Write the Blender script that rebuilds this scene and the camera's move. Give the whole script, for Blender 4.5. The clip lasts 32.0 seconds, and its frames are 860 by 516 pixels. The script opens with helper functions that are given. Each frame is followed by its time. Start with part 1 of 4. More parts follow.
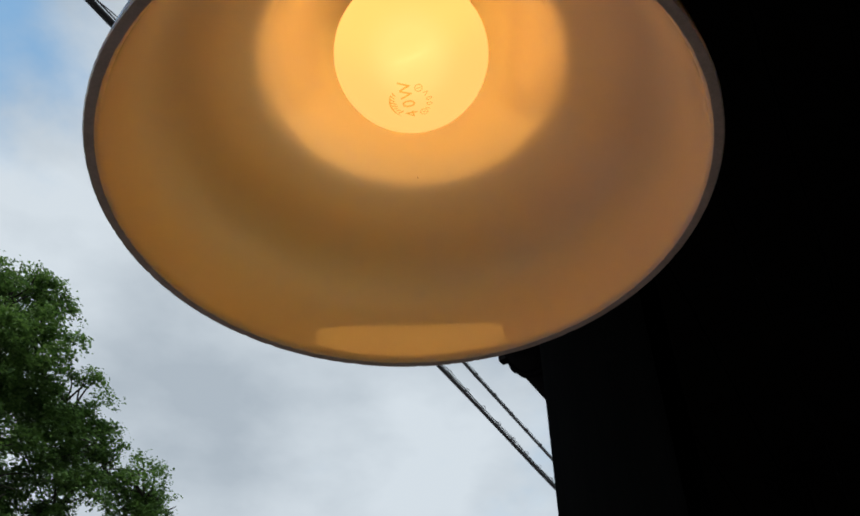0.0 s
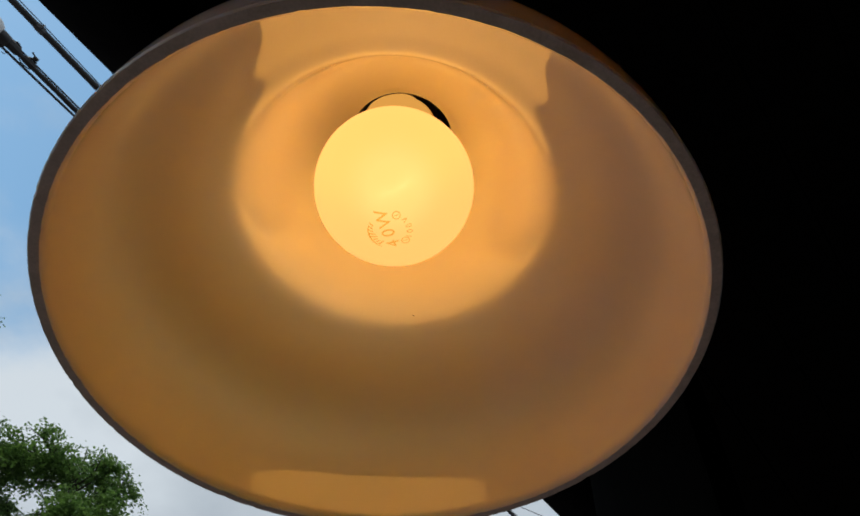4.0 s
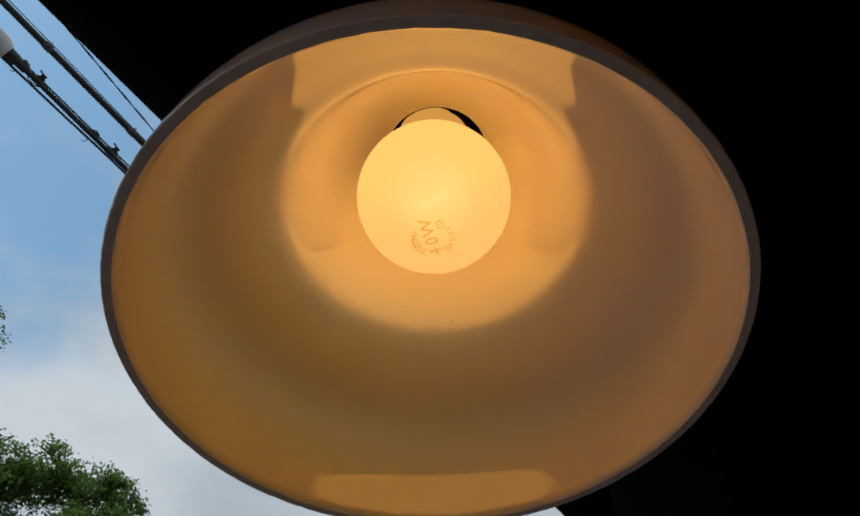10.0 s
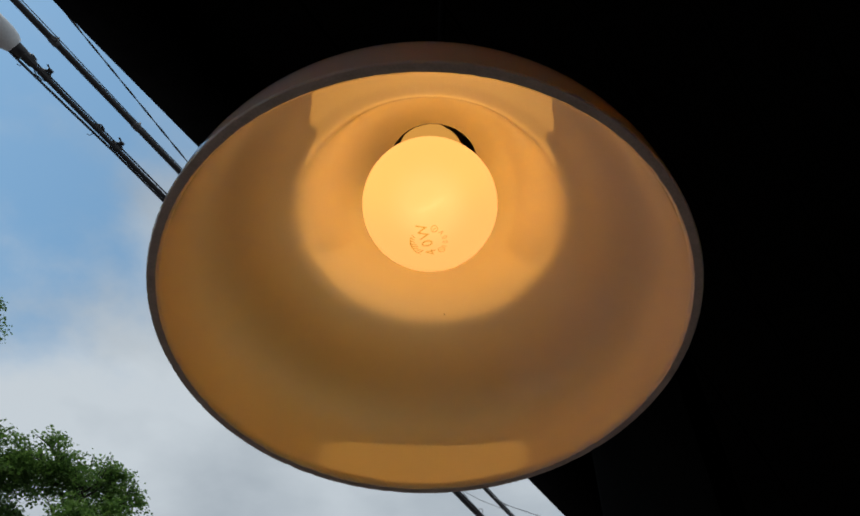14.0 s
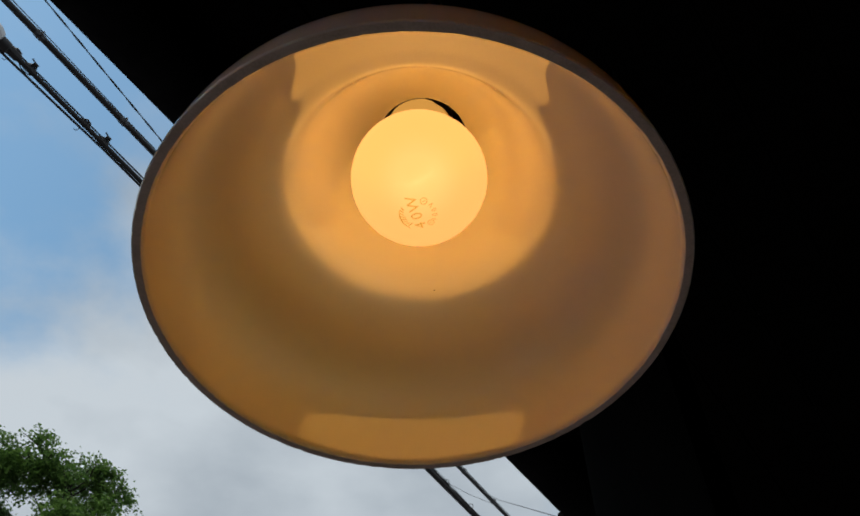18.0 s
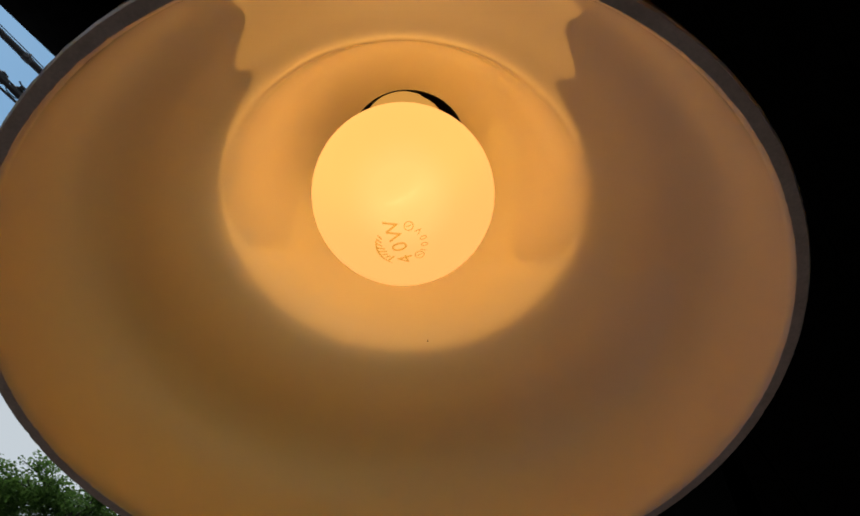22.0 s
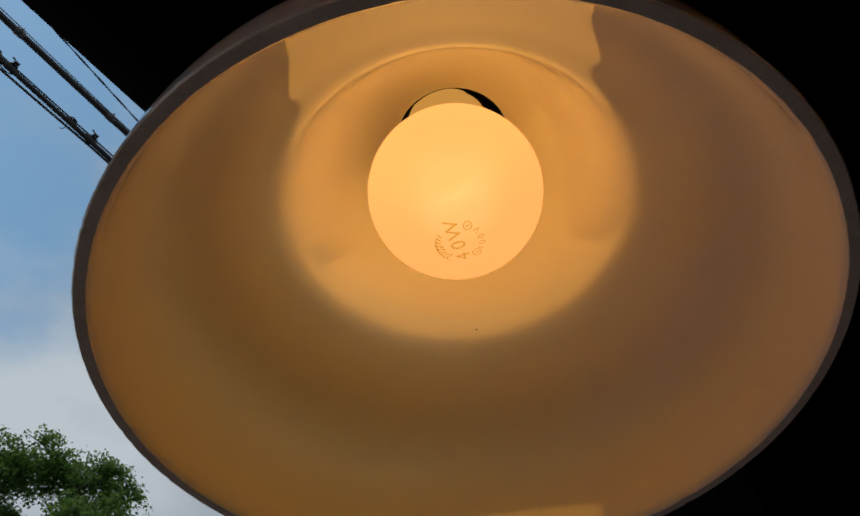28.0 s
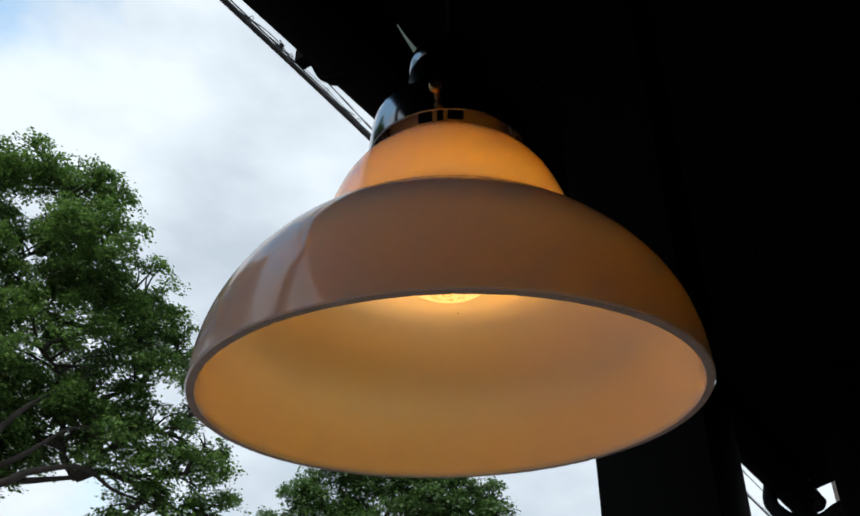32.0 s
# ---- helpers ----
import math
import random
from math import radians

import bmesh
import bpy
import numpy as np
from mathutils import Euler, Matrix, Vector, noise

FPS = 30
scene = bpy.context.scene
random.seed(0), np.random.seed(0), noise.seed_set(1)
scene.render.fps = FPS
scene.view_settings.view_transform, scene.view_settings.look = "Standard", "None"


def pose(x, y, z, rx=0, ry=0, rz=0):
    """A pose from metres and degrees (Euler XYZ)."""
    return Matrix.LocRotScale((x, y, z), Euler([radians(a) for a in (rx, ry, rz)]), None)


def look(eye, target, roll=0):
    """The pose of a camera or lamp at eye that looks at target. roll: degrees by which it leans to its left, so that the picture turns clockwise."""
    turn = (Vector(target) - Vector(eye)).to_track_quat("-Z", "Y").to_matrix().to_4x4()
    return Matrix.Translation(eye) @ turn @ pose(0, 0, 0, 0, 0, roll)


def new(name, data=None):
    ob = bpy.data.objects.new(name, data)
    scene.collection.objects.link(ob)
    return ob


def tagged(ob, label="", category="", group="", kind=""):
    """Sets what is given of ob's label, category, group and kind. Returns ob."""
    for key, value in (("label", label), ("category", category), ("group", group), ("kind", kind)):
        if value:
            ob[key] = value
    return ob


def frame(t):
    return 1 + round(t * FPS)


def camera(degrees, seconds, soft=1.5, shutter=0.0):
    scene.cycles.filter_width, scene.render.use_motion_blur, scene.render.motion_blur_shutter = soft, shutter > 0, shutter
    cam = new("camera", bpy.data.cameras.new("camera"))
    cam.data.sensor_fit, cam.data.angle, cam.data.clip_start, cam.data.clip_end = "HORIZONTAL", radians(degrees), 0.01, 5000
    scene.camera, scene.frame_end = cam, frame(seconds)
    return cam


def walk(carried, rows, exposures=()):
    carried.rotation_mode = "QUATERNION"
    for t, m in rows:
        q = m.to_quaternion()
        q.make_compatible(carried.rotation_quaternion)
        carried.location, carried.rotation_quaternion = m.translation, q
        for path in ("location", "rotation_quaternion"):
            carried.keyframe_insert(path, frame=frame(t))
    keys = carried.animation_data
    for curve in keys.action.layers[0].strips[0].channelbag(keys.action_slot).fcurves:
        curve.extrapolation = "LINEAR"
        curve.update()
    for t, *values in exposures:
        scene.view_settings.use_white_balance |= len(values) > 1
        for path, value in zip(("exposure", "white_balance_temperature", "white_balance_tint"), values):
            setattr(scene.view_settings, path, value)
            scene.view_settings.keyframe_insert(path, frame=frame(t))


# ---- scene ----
# A glass pendant lamp under a dark wooden porch, with street cables and trees beyond.
# ---- camera ----
cam = camera(59.29, 32.0, soft=1.8)
PATH = [
    (0.0, pose(-0.0087, -0.1713, 1.7780, 130.88, -0.20, -5.42)),
    (0.5, pose(0.0292, -0.1595, 1.7740, 133.19, -0.14, 2.07)),
    (1.0, pose(0.0223, -0.1708, 1.7689, 135.64, -1.67, 3.05)),
    (1.5, pose(0.0148, -0.1772, 1.7617, 138.04, -2.08, 0.77)),
    (2.0, pose(0.0100, -0.1883, 1.7584, 138.64, -1.25, 0.04)),
    (2.5, pose(0.0152, -0.1797, 1.7480, 141.29, -1.38, 0.12)),
    (4.5, pose(0.0187, -0.1458, 1.7961, 144.38, -1.41, -0.36)),
    (5.0, pose(0.0194, -0.1468, 1.7980, 146.21, -1.51, -0.48)),
    (5.5, pose(0.0172, -0.1466, 1.8013, 146.97, -1.47, -0.32)),
    (6.0, pose(0.0144, -0.1556, 1.8003, 146.81, -1.21, 0.20)),
    (6.5, pose(0.0120, -0.1522, 1.8002, 146.93, -1.32, 0.12)),
    (7.0, pose(0.0111, -0.1555, 1.8014, 147.03, -1.35, 0.12)),
    (7.5, pose(0.0085, -0.1579, 1.7990, 146.89, -1.35, -0.00)),
    (8.0, pose(0.0076, -0.1547, 1.7973, 146.87, -1.39, -0.09)),
    (8.5, pose(0.0064, -0.1575, 1.7884, 145.96, -1.28, 0.16)),
    (9.0, pose(0.0047, -0.1581, 1.7825, 144.85, -1.25, 0.40)),
    (9.5, pose(0.0048, -0.1525, 1.7808, 144.75, -1.34, 0.29)),
    (10.0, pose(0.0046, -0.1538, 1.7761, 144.30, -1.20, 0.55)),
    (10.5, pose(0.0048, -0.1477, 1.7715, 143.71, -1.36, 0.31)),
    (11.0, pose(0.0059, -0.1433, 1.7693, 143.43, -1.41, 0.19)),
    (11.5, pose(0.0056, -0.1547, 1.7615, 143.22, -1.51, 0.11)),
    (12.0, pose(0.0073, -0.1610, 1.7564, 144.02, -1.79, -0.15)),
    (13.0, pose(0.0062, -0.1793, 1.7510, 144.53, -1.73, 0.12)),
    (14.0, pose(0.0076, -0.1784, 1.7441, 144.08, -1.66, -0.01)),
    (15.0, pose(0.0109, -0.1738, 1.7436, 143.68, -1.31, -0.33)),
    (15.5, pose(0.0096, -0.1778, 1.7417, 143.55, -1.04, -0.18)),
    (17.5, pose(0.0104, -0.1733, 1.7398, 143.79, -0.91, -0.41)),
    (18.0, pose(0.0077, -0.1689, 1.7405, 143.84, -0.91, -0.33)),
    (19.0, pose(0.0113, -0.1779, 1.7391, 143.88, -0.91, -0.22)),
    (20.0, pose(0.0081, -0.1758, 1.7380, 143.93, -0.87, -0.12)),
    (20.5, pose(0.0098, -0.1652, 1.7485, 143.72, -0.90, -0.18)),
    (21.0, pose(0.0084, -0.1332, 1.7776, 143.00, -0.90, -0.11)),
    (21.5, pose(0.0044, -0.1184, 1.8105, 143.24, 0.09, 0.88)),
    (22.0, pose(0.0101, -0.1264, 1.8143, 144.95, -0.07, 0.80)),
    (22.5, pose(0.0058, -0.1374, 1.8265, 147.48, 0.25, 0.51)),
    (23.0, pose(0.0016, -0.1374, 1.8253, 148.64, 0.29, 0.44)),
    (24.0, pose(0.0031, -0.1415, 1.8285, 148.80, 0.84, 1.54)),
    (24.5, pose(0.0026, -0.1481, 1.8212, 148.67, 0.71, 1.65)),
    (25.0, pose(0.0036, -0.1455, 1.8254, 148.78, 0.69, 1.34)),
    (25.5, pose(-0.0011, -0.1461, 1.8201, 147.34, 0.97, 2.54)),
    (26.0, pose(-0.0014, -0.1403, 1.8126, 143.94, 0.69, 1.72)),
    (26.5, pose(-0.0016, -0.1420, 1.8130, 142.72, 0.60, 0.99)),
    (28.5, pose(-0.0095, -0.1406, 1.8082, 142.47, 0.71, 1.70)),
    (29.0, pose(-0.0078, -0.1438, 1.8018, 142.47, 0.57, 1.60)),
    (29.5, pose(-0.0061, -0.1919, 1.7930, 130.25, 1.29, 2.08)),
    (30.0, pose(-0.0152, -0.2391, 1.8192, 122.13, 0.80, -0.11)),
    (30.5, pose(-0.0061, -0.2654, 1.8388, 118.95, -0.06, -0.73)),
    (31.0, pose(-0.0086, -0.2741, 1.8485, 120.26, -0.60, -1.29)),
    (31.5, pose(-0.0122, -0.2768, 1.8482, 121.63, -0.38, -1.32)),
    (32.0, pose(-0.0119, -0.2791, 1.8496, 121.20, -0.79, -1.20)),
]
EXPOSURES = [(0.0, 0.24), (2.0, 0.22), (5.0, 0.10), (6.0, -0.16), (7.0, -0.08), (10.0, 0.0), (22.0, 0.0), (24.0, -0.13), (26.0, -0.26), (28.5, -0.15), (29.5, 0.05), (30.0, 0.15), (30.5, 0.36), (31.0, 0.48), (32.0, 0.7)]
walk(cam, PATH, EXPOSURES)

# ---- world and sun ----
SUN_EL, SUN_AZ = 58.0, 235.0          # degrees, az from +x towards +y


def make_world():
    w = bpy.data.worlds.new("cloudy_sky")
    scene.world = w
    w.use_nodes = True
    nt = w.node_tree
    nt.nodes.clear()
    N, L = nt.nodes.new, nt.links.new
    out = N("ShaderNodeOutputWorld")
    sky = N("ShaderNodeTexSky")
    sky.sky_type = "NISHITA"
    sky.sun_disc = False
    sky.sun_elevation = radians(SUN_EL)
    sky.sun_rotation = radians(90.0 - SUN_AZ)
    sky.air_density, sky.dust_density, sky.ozone_density = 1.0, 0.8, 0.3
    blue = N("ShaderNodeBackground")
    blue.inputs[1].default_value = 0.19
    haze = N("ShaderNodeMix")
    haze.data_type, haze.blend_type = "RGBA", "MULTIPLY"
    haze.inputs["Factor"].default_value = 1.0
    haze.inputs["B"].default_value = (0.90, 1.12, 1.03, 1)
    L(sky.outputs[0], haze.inputs["A"])
    L(haze.outputs["Result"], blue.inputs[0])
    tc = N("ShaderNodeTexCoord")
    mp = N("ShaderNodeMapping")
    mp.inputs["Scale"].default_value = (1.0, 1.0, 1.35)
    mp.inputs["Location"].default_value = (0.35, 0.1, 0.0)
    L(tc.outputs["Generated"], mp.inputs[0])
    big = N("ShaderNodeTexNoise")
    big.inputs["Scale"].default_value, big.inputs["Detail"].default_value, big.inputs["Roughness"].default_value = 2.4, 7.0, 0.55
    L(mp.outputs[0], big.inputs["Vector"])
    # the clouds thin out towards the clear part of the sky
    dot = N("ShaderNodeVectorMath")
    dot.operation = "DOT_PRODUCT"
    dot.inputs[1].default_value = Vector((-0.55, 0.22, 0.80)).normalized()
    L(tc.outputs["Generated"], dot.inputs[0])
    clear = N("ShaderNodeMapRange")
    clear.inputs["From Min"].default_value, clear.inputs["From Max"].default_value = 0.89, 1.0
    clear.inputs["To Min"].default_value, clear.inputs["To Max"].default_value = 0.0, 0.38
    L(dot.outputs["Value"], clear.inputs["Value"])
    sub = N("ShaderNodeMath")
    sub.operation = "SUBTRACT"
    L(big.outputs["Fac"], sub.inputs[0])
    L(clear.outputs[0], sub.inputs[1])
    ramp = N("ShaderNodeMapRange")
    ramp.interpolation_type = "SMOOTHSTEP"
    ramp.inputs["From Min"].default_value, ramp.inputs["From Max"].default_value = 0.16, 0.44
    L(sub.outputs[0], ramp.inputs["Value"])
    fine = N("ShaderNodeTexNoise")
    fine.inputs["Scale"].default_value, fine.inputs["Detail"].default_value = 3.6, 6.0
    mp2 = N("ShaderNodeMapping")
    mp2.inputs["Scale"].default_value = (1.0, 1.0, 1.8)
    mp2.inputs["Location"].default_value = (3.1, 1.7, 0.6)
    L(tc.outputs["Generated"], mp2.inputs[0])
    L(mp2.outputs[0], fine.inputs["Vector"])
    tone = N("ShaderNodeValToRGB")
    tone.color_ramp.elements[0].position, tone.color_ramp.elements[0].color = 0.34, (0.42, 0.485, 0.55, 1)
    tone.color_ramp.elements[1].position, tone.color_ramp.elements[1].color = 0.66, (0.66, 0.73, 0.79, 1)
    L(fine.outputs["Fac"], tone.inputs[0])
    cloud = N("ShaderNodeBackground")
    cloud.inputs[1].default_value = 0.85
    L(tone.outputs[0], cloud.inputs[0])
    mix = N("ShaderNodeMixShader")
    L(ramp.outputs[0], mix.inputs[0])
    L(blue.outputs[0], mix.inputs[1])
    L(cloud.outputs[0], mix.inputs[2])
    L(mix.outputs[0], out.inputs[0])


make_world()
sun_data = bpy.data.lights.new("sun", "SUN")
sun_data.energy, sun_data.angle, sun_data.color = 2.0, radians(12), (1.0, 0.95, 0.88)
sun = new("sun", sun_data)
sd = Vector((math.cos(radians(SUN_EL)) * math.cos(radians(SUN_AZ)), math.cos(radians(SUN_EL)) * math.sin(radians(SUN_AZ)), math.sin(radians(SUN_EL))))
sun.matrix_world = look(sd * 30, (0, 0, 0))


# ---- materials ----
def nodes_of(name):
    m = bpy.data.materials.new(name)
    m.use_nodes = True
    nt = m.node_tree
    bsdf = nt.nodes["Principled BSDF"]
    return m, nt, bsdf


def coat_of(name, c1, c2, scale, rough=0.5, metal=0.0, bump=0.15, stretch=(1, 1, 1), coords="Object", spec=0.5, depth=0.002):
    """A surface in two tones with grain at two scales and fine relief."""
    m, nt, b = nodes_of(name)
    N, L = nt.nodes.new, nt.links.new
    tc = N("ShaderNodeTexCoord")
    mp = N("ShaderNodeMapping")
    mp.inputs["Scale"].default_value = stretch
    L(tc.outputs[coords], mp.inputs[0])
    a = N("ShaderNodeTexNoise")
    a.inputs["Scale"].default_value, a.inputs["Detail"].default_value = scale, 6
    f = N("ShaderNodeTexNoise")
    f.inputs["Scale"].default_value, f.inputs["Detail"].default_value = scale * 7.3, 4
    L(mp.outputs[0], a.inputs["Vector"])
    L(mp.outputs[0], f.inputs["Vector"])
    add = N("ShaderNodeMix")
    add.data_type = "FLOAT"
    add.inputs[0].default_value = 0.4
    L(a.outputs["Fac"], add.inputs[2])
    L(f.outputs["Fac"], add.inputs[3])
    r = N("ShaderNodeValToRGB")
    r.color_ramp.elements[0].position, r.color_ramp.elements[0].color = 0.36, (*c1, 1)
    r.color_ramp.elements[1].position, r.color_ramp.elements[1].color = 0.64, (*c2, 1)
    L(add.outputs[0], r.inputs[0])
    L(r.outputs[0], b.inputs["Base Color"])
    mr = N("ShaderNodeMapRange")
    mr.inputs["To Min"].default_value, mr.inputs["To Max"].default_value = max(0.03, rough - 0.1), min(1, rough + 0.1)
    L(add.outputs[0], mr.inputs["Value"])
    L(mr.outputs[0], b.inputs["Roughness"])
    b.inputs["Metallic"].default_value = metal
    b.inputs["Specular IOR Level"].default_value = spec
    bp = N("ShaderNodeBump")
    bp.inputs["Strength"].default_value, bp.inputs["Distance"].default_value = bump, depth
    L(add.outputs[0], bp.inputs["Height"])
    L(bp.outputs[0], b.inputs["Normal"])
    return m


def milk_glass():
    """Opal glass: a white body that scatters half of the light through, under a glossy skin."""
    m, nt, b = nodes_of("milk_glass")
    N, L = nt.nodes.new, nt.links.new
    nt.nodes.remove(b)
    tc = N("ShaderNodeTexCoord")
    n = N("ShaderNodeTexNoise")
    n.inputs["Scale"].default_value, n.inputs["Detail"].default_value = 14, 5
    L(tc.outputs["Object"], n.inputs["Vector"])
    r = N("ShaderNodeValToRGB")
    r.color_ramp.elements[0].position, r.color_ramp.elements[0].color = 0.3, (0.53, 0.450, 0.425, 1)
    r.color_ramp.elements[1].position, r.color_ramp.elements[1].color = 0.7, (0.57, 0.490, 0.462, 1)
    L(n.outputs["Fac"], r.inputs[0])
    d = N("ShaderNodeSubsurfaceScattering")
    d.falloff = "RANDOM_WALK"
    d.inputs["Scale"].default_value = 0.0160
    d.inputs["Radius"].default_value = (0.96, 0.85, 0.50)
    d.inputs["IOR"].default_value = 1.4
    L(r.outputs[0], d.inputs["Color"])
    mx = d
    g = N("ShaderNodeBsdfGlossy")
    g.inputs["Roughness"].default_value = 0.012
    fr = N("ShaderNodeFresnel")
    fr.inputs[0].default_value = 1.56
    mg = N("ShaderNodeMixShader")
    L(fr.outputs[0], mg.inputs[0])
    L(mx.outputs[0], mg.inputs[1])
    L(g.outputs[0], mg.inputs[2])
    L(mg.outputs[0], nt.nodes["Material Output"].inputs[0])
    return m


def glow(name, color, strength, see_through=0.0):
    m = bpy.data.materials.new(name)
    m.use_nodes = True
    nt = m.node_tree
    nt.nodes.clear()
    N, L = nt.nodes.new, nt.links.new
    out = N("ShaderNodeOutputMaterial")
    e = N("ShaderNodeEmission")
    e.inputs[0].default_value, e.inputs[1].default_value = (*color, 1), strength
    if see_through:
        tr = N("ShaderNodeBsdfTransparent")
        mx = N("ShaderNodeMixShader")
        mx.inputs[0].default_value = see_through
        L(e.outputs[0], mx.inputs[1])
        L(tr.outputs[0], mx.inputs[2])
        L(mx.outputs[0], out.inputs[0])
    else:
        L(e.outputs[0], out.inputs[0])
    return m


def frosted_bulb():
    """Frosted glass that glows evenly, and blurs the hotter core behind it."""
    m = bpy.data.materials.new("lit_bulb_glass")
    m.use_nodes = True
    nt = m.node_tree
    nt.nodes.clear()
    N, L = nt.nodes.new, nt.links.new
    out = N("ShaderNodeOutputMaterial")
    e = N("ShaderNodeEmission")
    e.inputs[0].default_value, e.inputs[1].default_value = (1.0, 0.41, 0.115, 1), 1.32
    f = N("ShaderNodeBsdfRefraction")
    f.inputs["Roughness"].default_value, f.inputs["IOR"].default_value = 0.55, 1.45
    clear = N("ShaderNodeBsdfTransparent")
    a = N("ShaderNodeMixShader")
    a.inputs[0].default_value = 0.14
    L(f.outputs[0], a.inputs[1])
    L(clear.outputs[0], a.inputs[2])
    mx = N("ShaderNodeMixShader")
    mx.inputs[0].default_value = 0.16
    L(e.outputs[0], mx.inputs[1])
    L(a.outputs[0], mx.inputs[2])
    L(mx.outputs[0], out.inputs[0])
    return m


def ink_mat():
    m, nt, b = nodes_of("bulb_ink")
    b.inputs["Base Color"].default_value = (0.16, 0.13, 0.02, 1)
    tr = nt.nodes.new("ShaderNodeBsdfTransparent")
    tr.inputs[0].default_value = (0.86, 0.84, 0.42, 1)
    mx = nt.nodes.new("ShaderNodeMixShader")
    mx.inputs[0].default_value = 0.58
    nt.links.new(b.outputs[0], mx.inputs[1])
    nt.links.new(tr.outputs[0], mx.inputs[2])
    nt.links.new(mx.outputs[0], nt.nodes["Material Output"].inputs[0])
    return m


def leaf_mat(name, c1, c2):
    m, nt, b = nodes_of(name)
    N, L = nt.nodes.new, nt.links.new
    g = N("ShaderNodeNewGeometry")
    r = N("ShaderNodeValToRGB")
    r.color_ramp.elements[0].color, r.color_ramp.elements[1].color = (*c1, 1), (*c2, 1)
    L(g.outputs["Random Per Island"], r.inputs[0])
    L(r.outputs[0], b.inputs["Base Color"])
    b.inputs["Roughness"].default_value = 0.5
    t = N("ShaderNodeBsdfTranslucent")
    L(r.outputs[0], t.inputs[0])
    mx = N("ShaderNodeMixShader")
    mx.inputs[0].default_value = 0.45
    L(b.outputs[0], mx.inputs[1])
    L(t.outputs[0], mx.inputs[2])
    L(mx.outputs[0], nt.nodes["Material Output"].inputs[0])
    return m


M_GLASS = milk_glass()
M_EDGE = coat_of("ground_glass_edge", (0.50, 0.36, 0.27), (0.68, 0.50, 0.39), 160, 0.7, bump=0.4, depth=0.0004)
M_BULB = frosted_bulb()
M_BULB_NECK = glow("lit_neck_glass", (1.0, 0.46, 0.09), 0.66)
M_CORE = glow("hot_core", (1.0, 0.43, 0.16), 4.2, 0.75)
M_FILAMENT = glow("filament", (1.0, 0.72, 0.30), 6.5)
M_INK = ink_mat()
M_CHROME = coat_of("dark_chrome", (0.20, 0.205, 0.215), (0.25, 0.255, 0.265), 40, 0.11, metal=1.0, bump=0.015)
M_STEEL = coat_of("worn_steel", (0.42, 0.43, 0.44), (0.58, 0.58, 0.58), 60, 0.22, metal=1.0, bump=0.04)
M_BRASS = coat_of("aged_brass", (0.34, 0.22, 0.09), (0.50, 0.34, 0.14), 80, 0.3, metal=1.0, bump=0.05)
# porch woods: stain taken near black, so the colour carries the porch's shade too
M_WOOD = coat_of("shade_black_stained_wood", (0.005, 0.0045, 0.004), (0.009, 0.008, 0.007), 6, 0.75, bump=0.35, stretch=(9, 9, 0.6), spec=0.0)
M_POST = coat_of("smooth_shade_black_post", (0.004, 0.004, 0.004), (0.008, 0.0075, 0.007), 6, 0.5, bump=0.12, stretch=(9, 9, 0.6), spec=0.04)
M_BOARD = coat_of("shade_black_soffit_boards", (0.004, 0.0035, 0.003), (0.008, 0.007, 0.006), 7, 0.8, bump=0.3, stretch=(0.6, 9, 9), spec=0.0)
M_WALL = coat_of("shade_black_plank_wall", (0.005, 0.0045, 0.004), (0.009, 0.008, 0.007), 5, 0.8, bump=0.3, stretch=(9, 9, 0.6), spec=0.0)
M_GUTTER = coat_of("dark_gutter", (0.006, 0.006, 0.0065), (0.012, 0.012, 0.0125), 9, 0.9, bump=0.1, spec=0.0)
M_TILE = coat_of("roof_sheet", (0.05, 0.05, 0.055), (0.09, 0.09, 0.095), 5, 0.5, bump=0.2)
M_CABLE = coat_of("black_cable_sheath", (0.010, 0.010, 0.011), (0.022, 0.022, 0.024), 25, 0.5, bump=0.1)
M_WIRE = coat_of("weathered_wire", (0.05, 0.05, 0.055), (0.11, 0.11, 0.115), 60, 0.5, metal=0.6)
M_SLEEVE = coat_of("pale_plastic", (0.50, 0.52, 0.53), (0.66, 0.67, 0.67), 12, 0.45, bump=0.05)
M_CONCRETE = coat_of("pole_concrete", (0.07, 0.06, 0.055), (0.12, 0.105, 0.095), 5, 0.85, bump=0.3)
M_GREY = coat_of("grey_enamel", (0.42, 0.43, 0.43), (0.55, 0.56, 0.56), 6, 0.45, bump=0.05)
M_GROUND = coat_of("worn_concrete", (0.115, 0.105, 0.106), (0.165, 0.152, 0.153), 1.3, 0.9, bump=0.5, coords="Object")
M_BARK = coat_of("bark", (0.018, 0.015, 0.012), (0.045, 0.038, 0.031), 5, 0.9, bump=0.6, stretch=(3, 3, 0.7))
M_LEAF = leaf_mat("green_leaves", (0.045, 0.105, 0.024), (0.155, 0.280, 0.060))
M_LEAF2 = leaf_mat("dark_green_leaves", (0.036, 0.085, 0.022), (0.095, 0.185, 0.042))


# ---- mesh helpers ----
def mesh_of(name, bm, material, smooth=True):
    me = bpy.data.meshes.new(name)
    bm.normal_update()
    bm.to_mesh(me)
    bm.free()
    me.materials.append(material)
    if smooth:
        me.polygons.foreach_set("use_smooth", [True] * len(me.polygons))
    return me


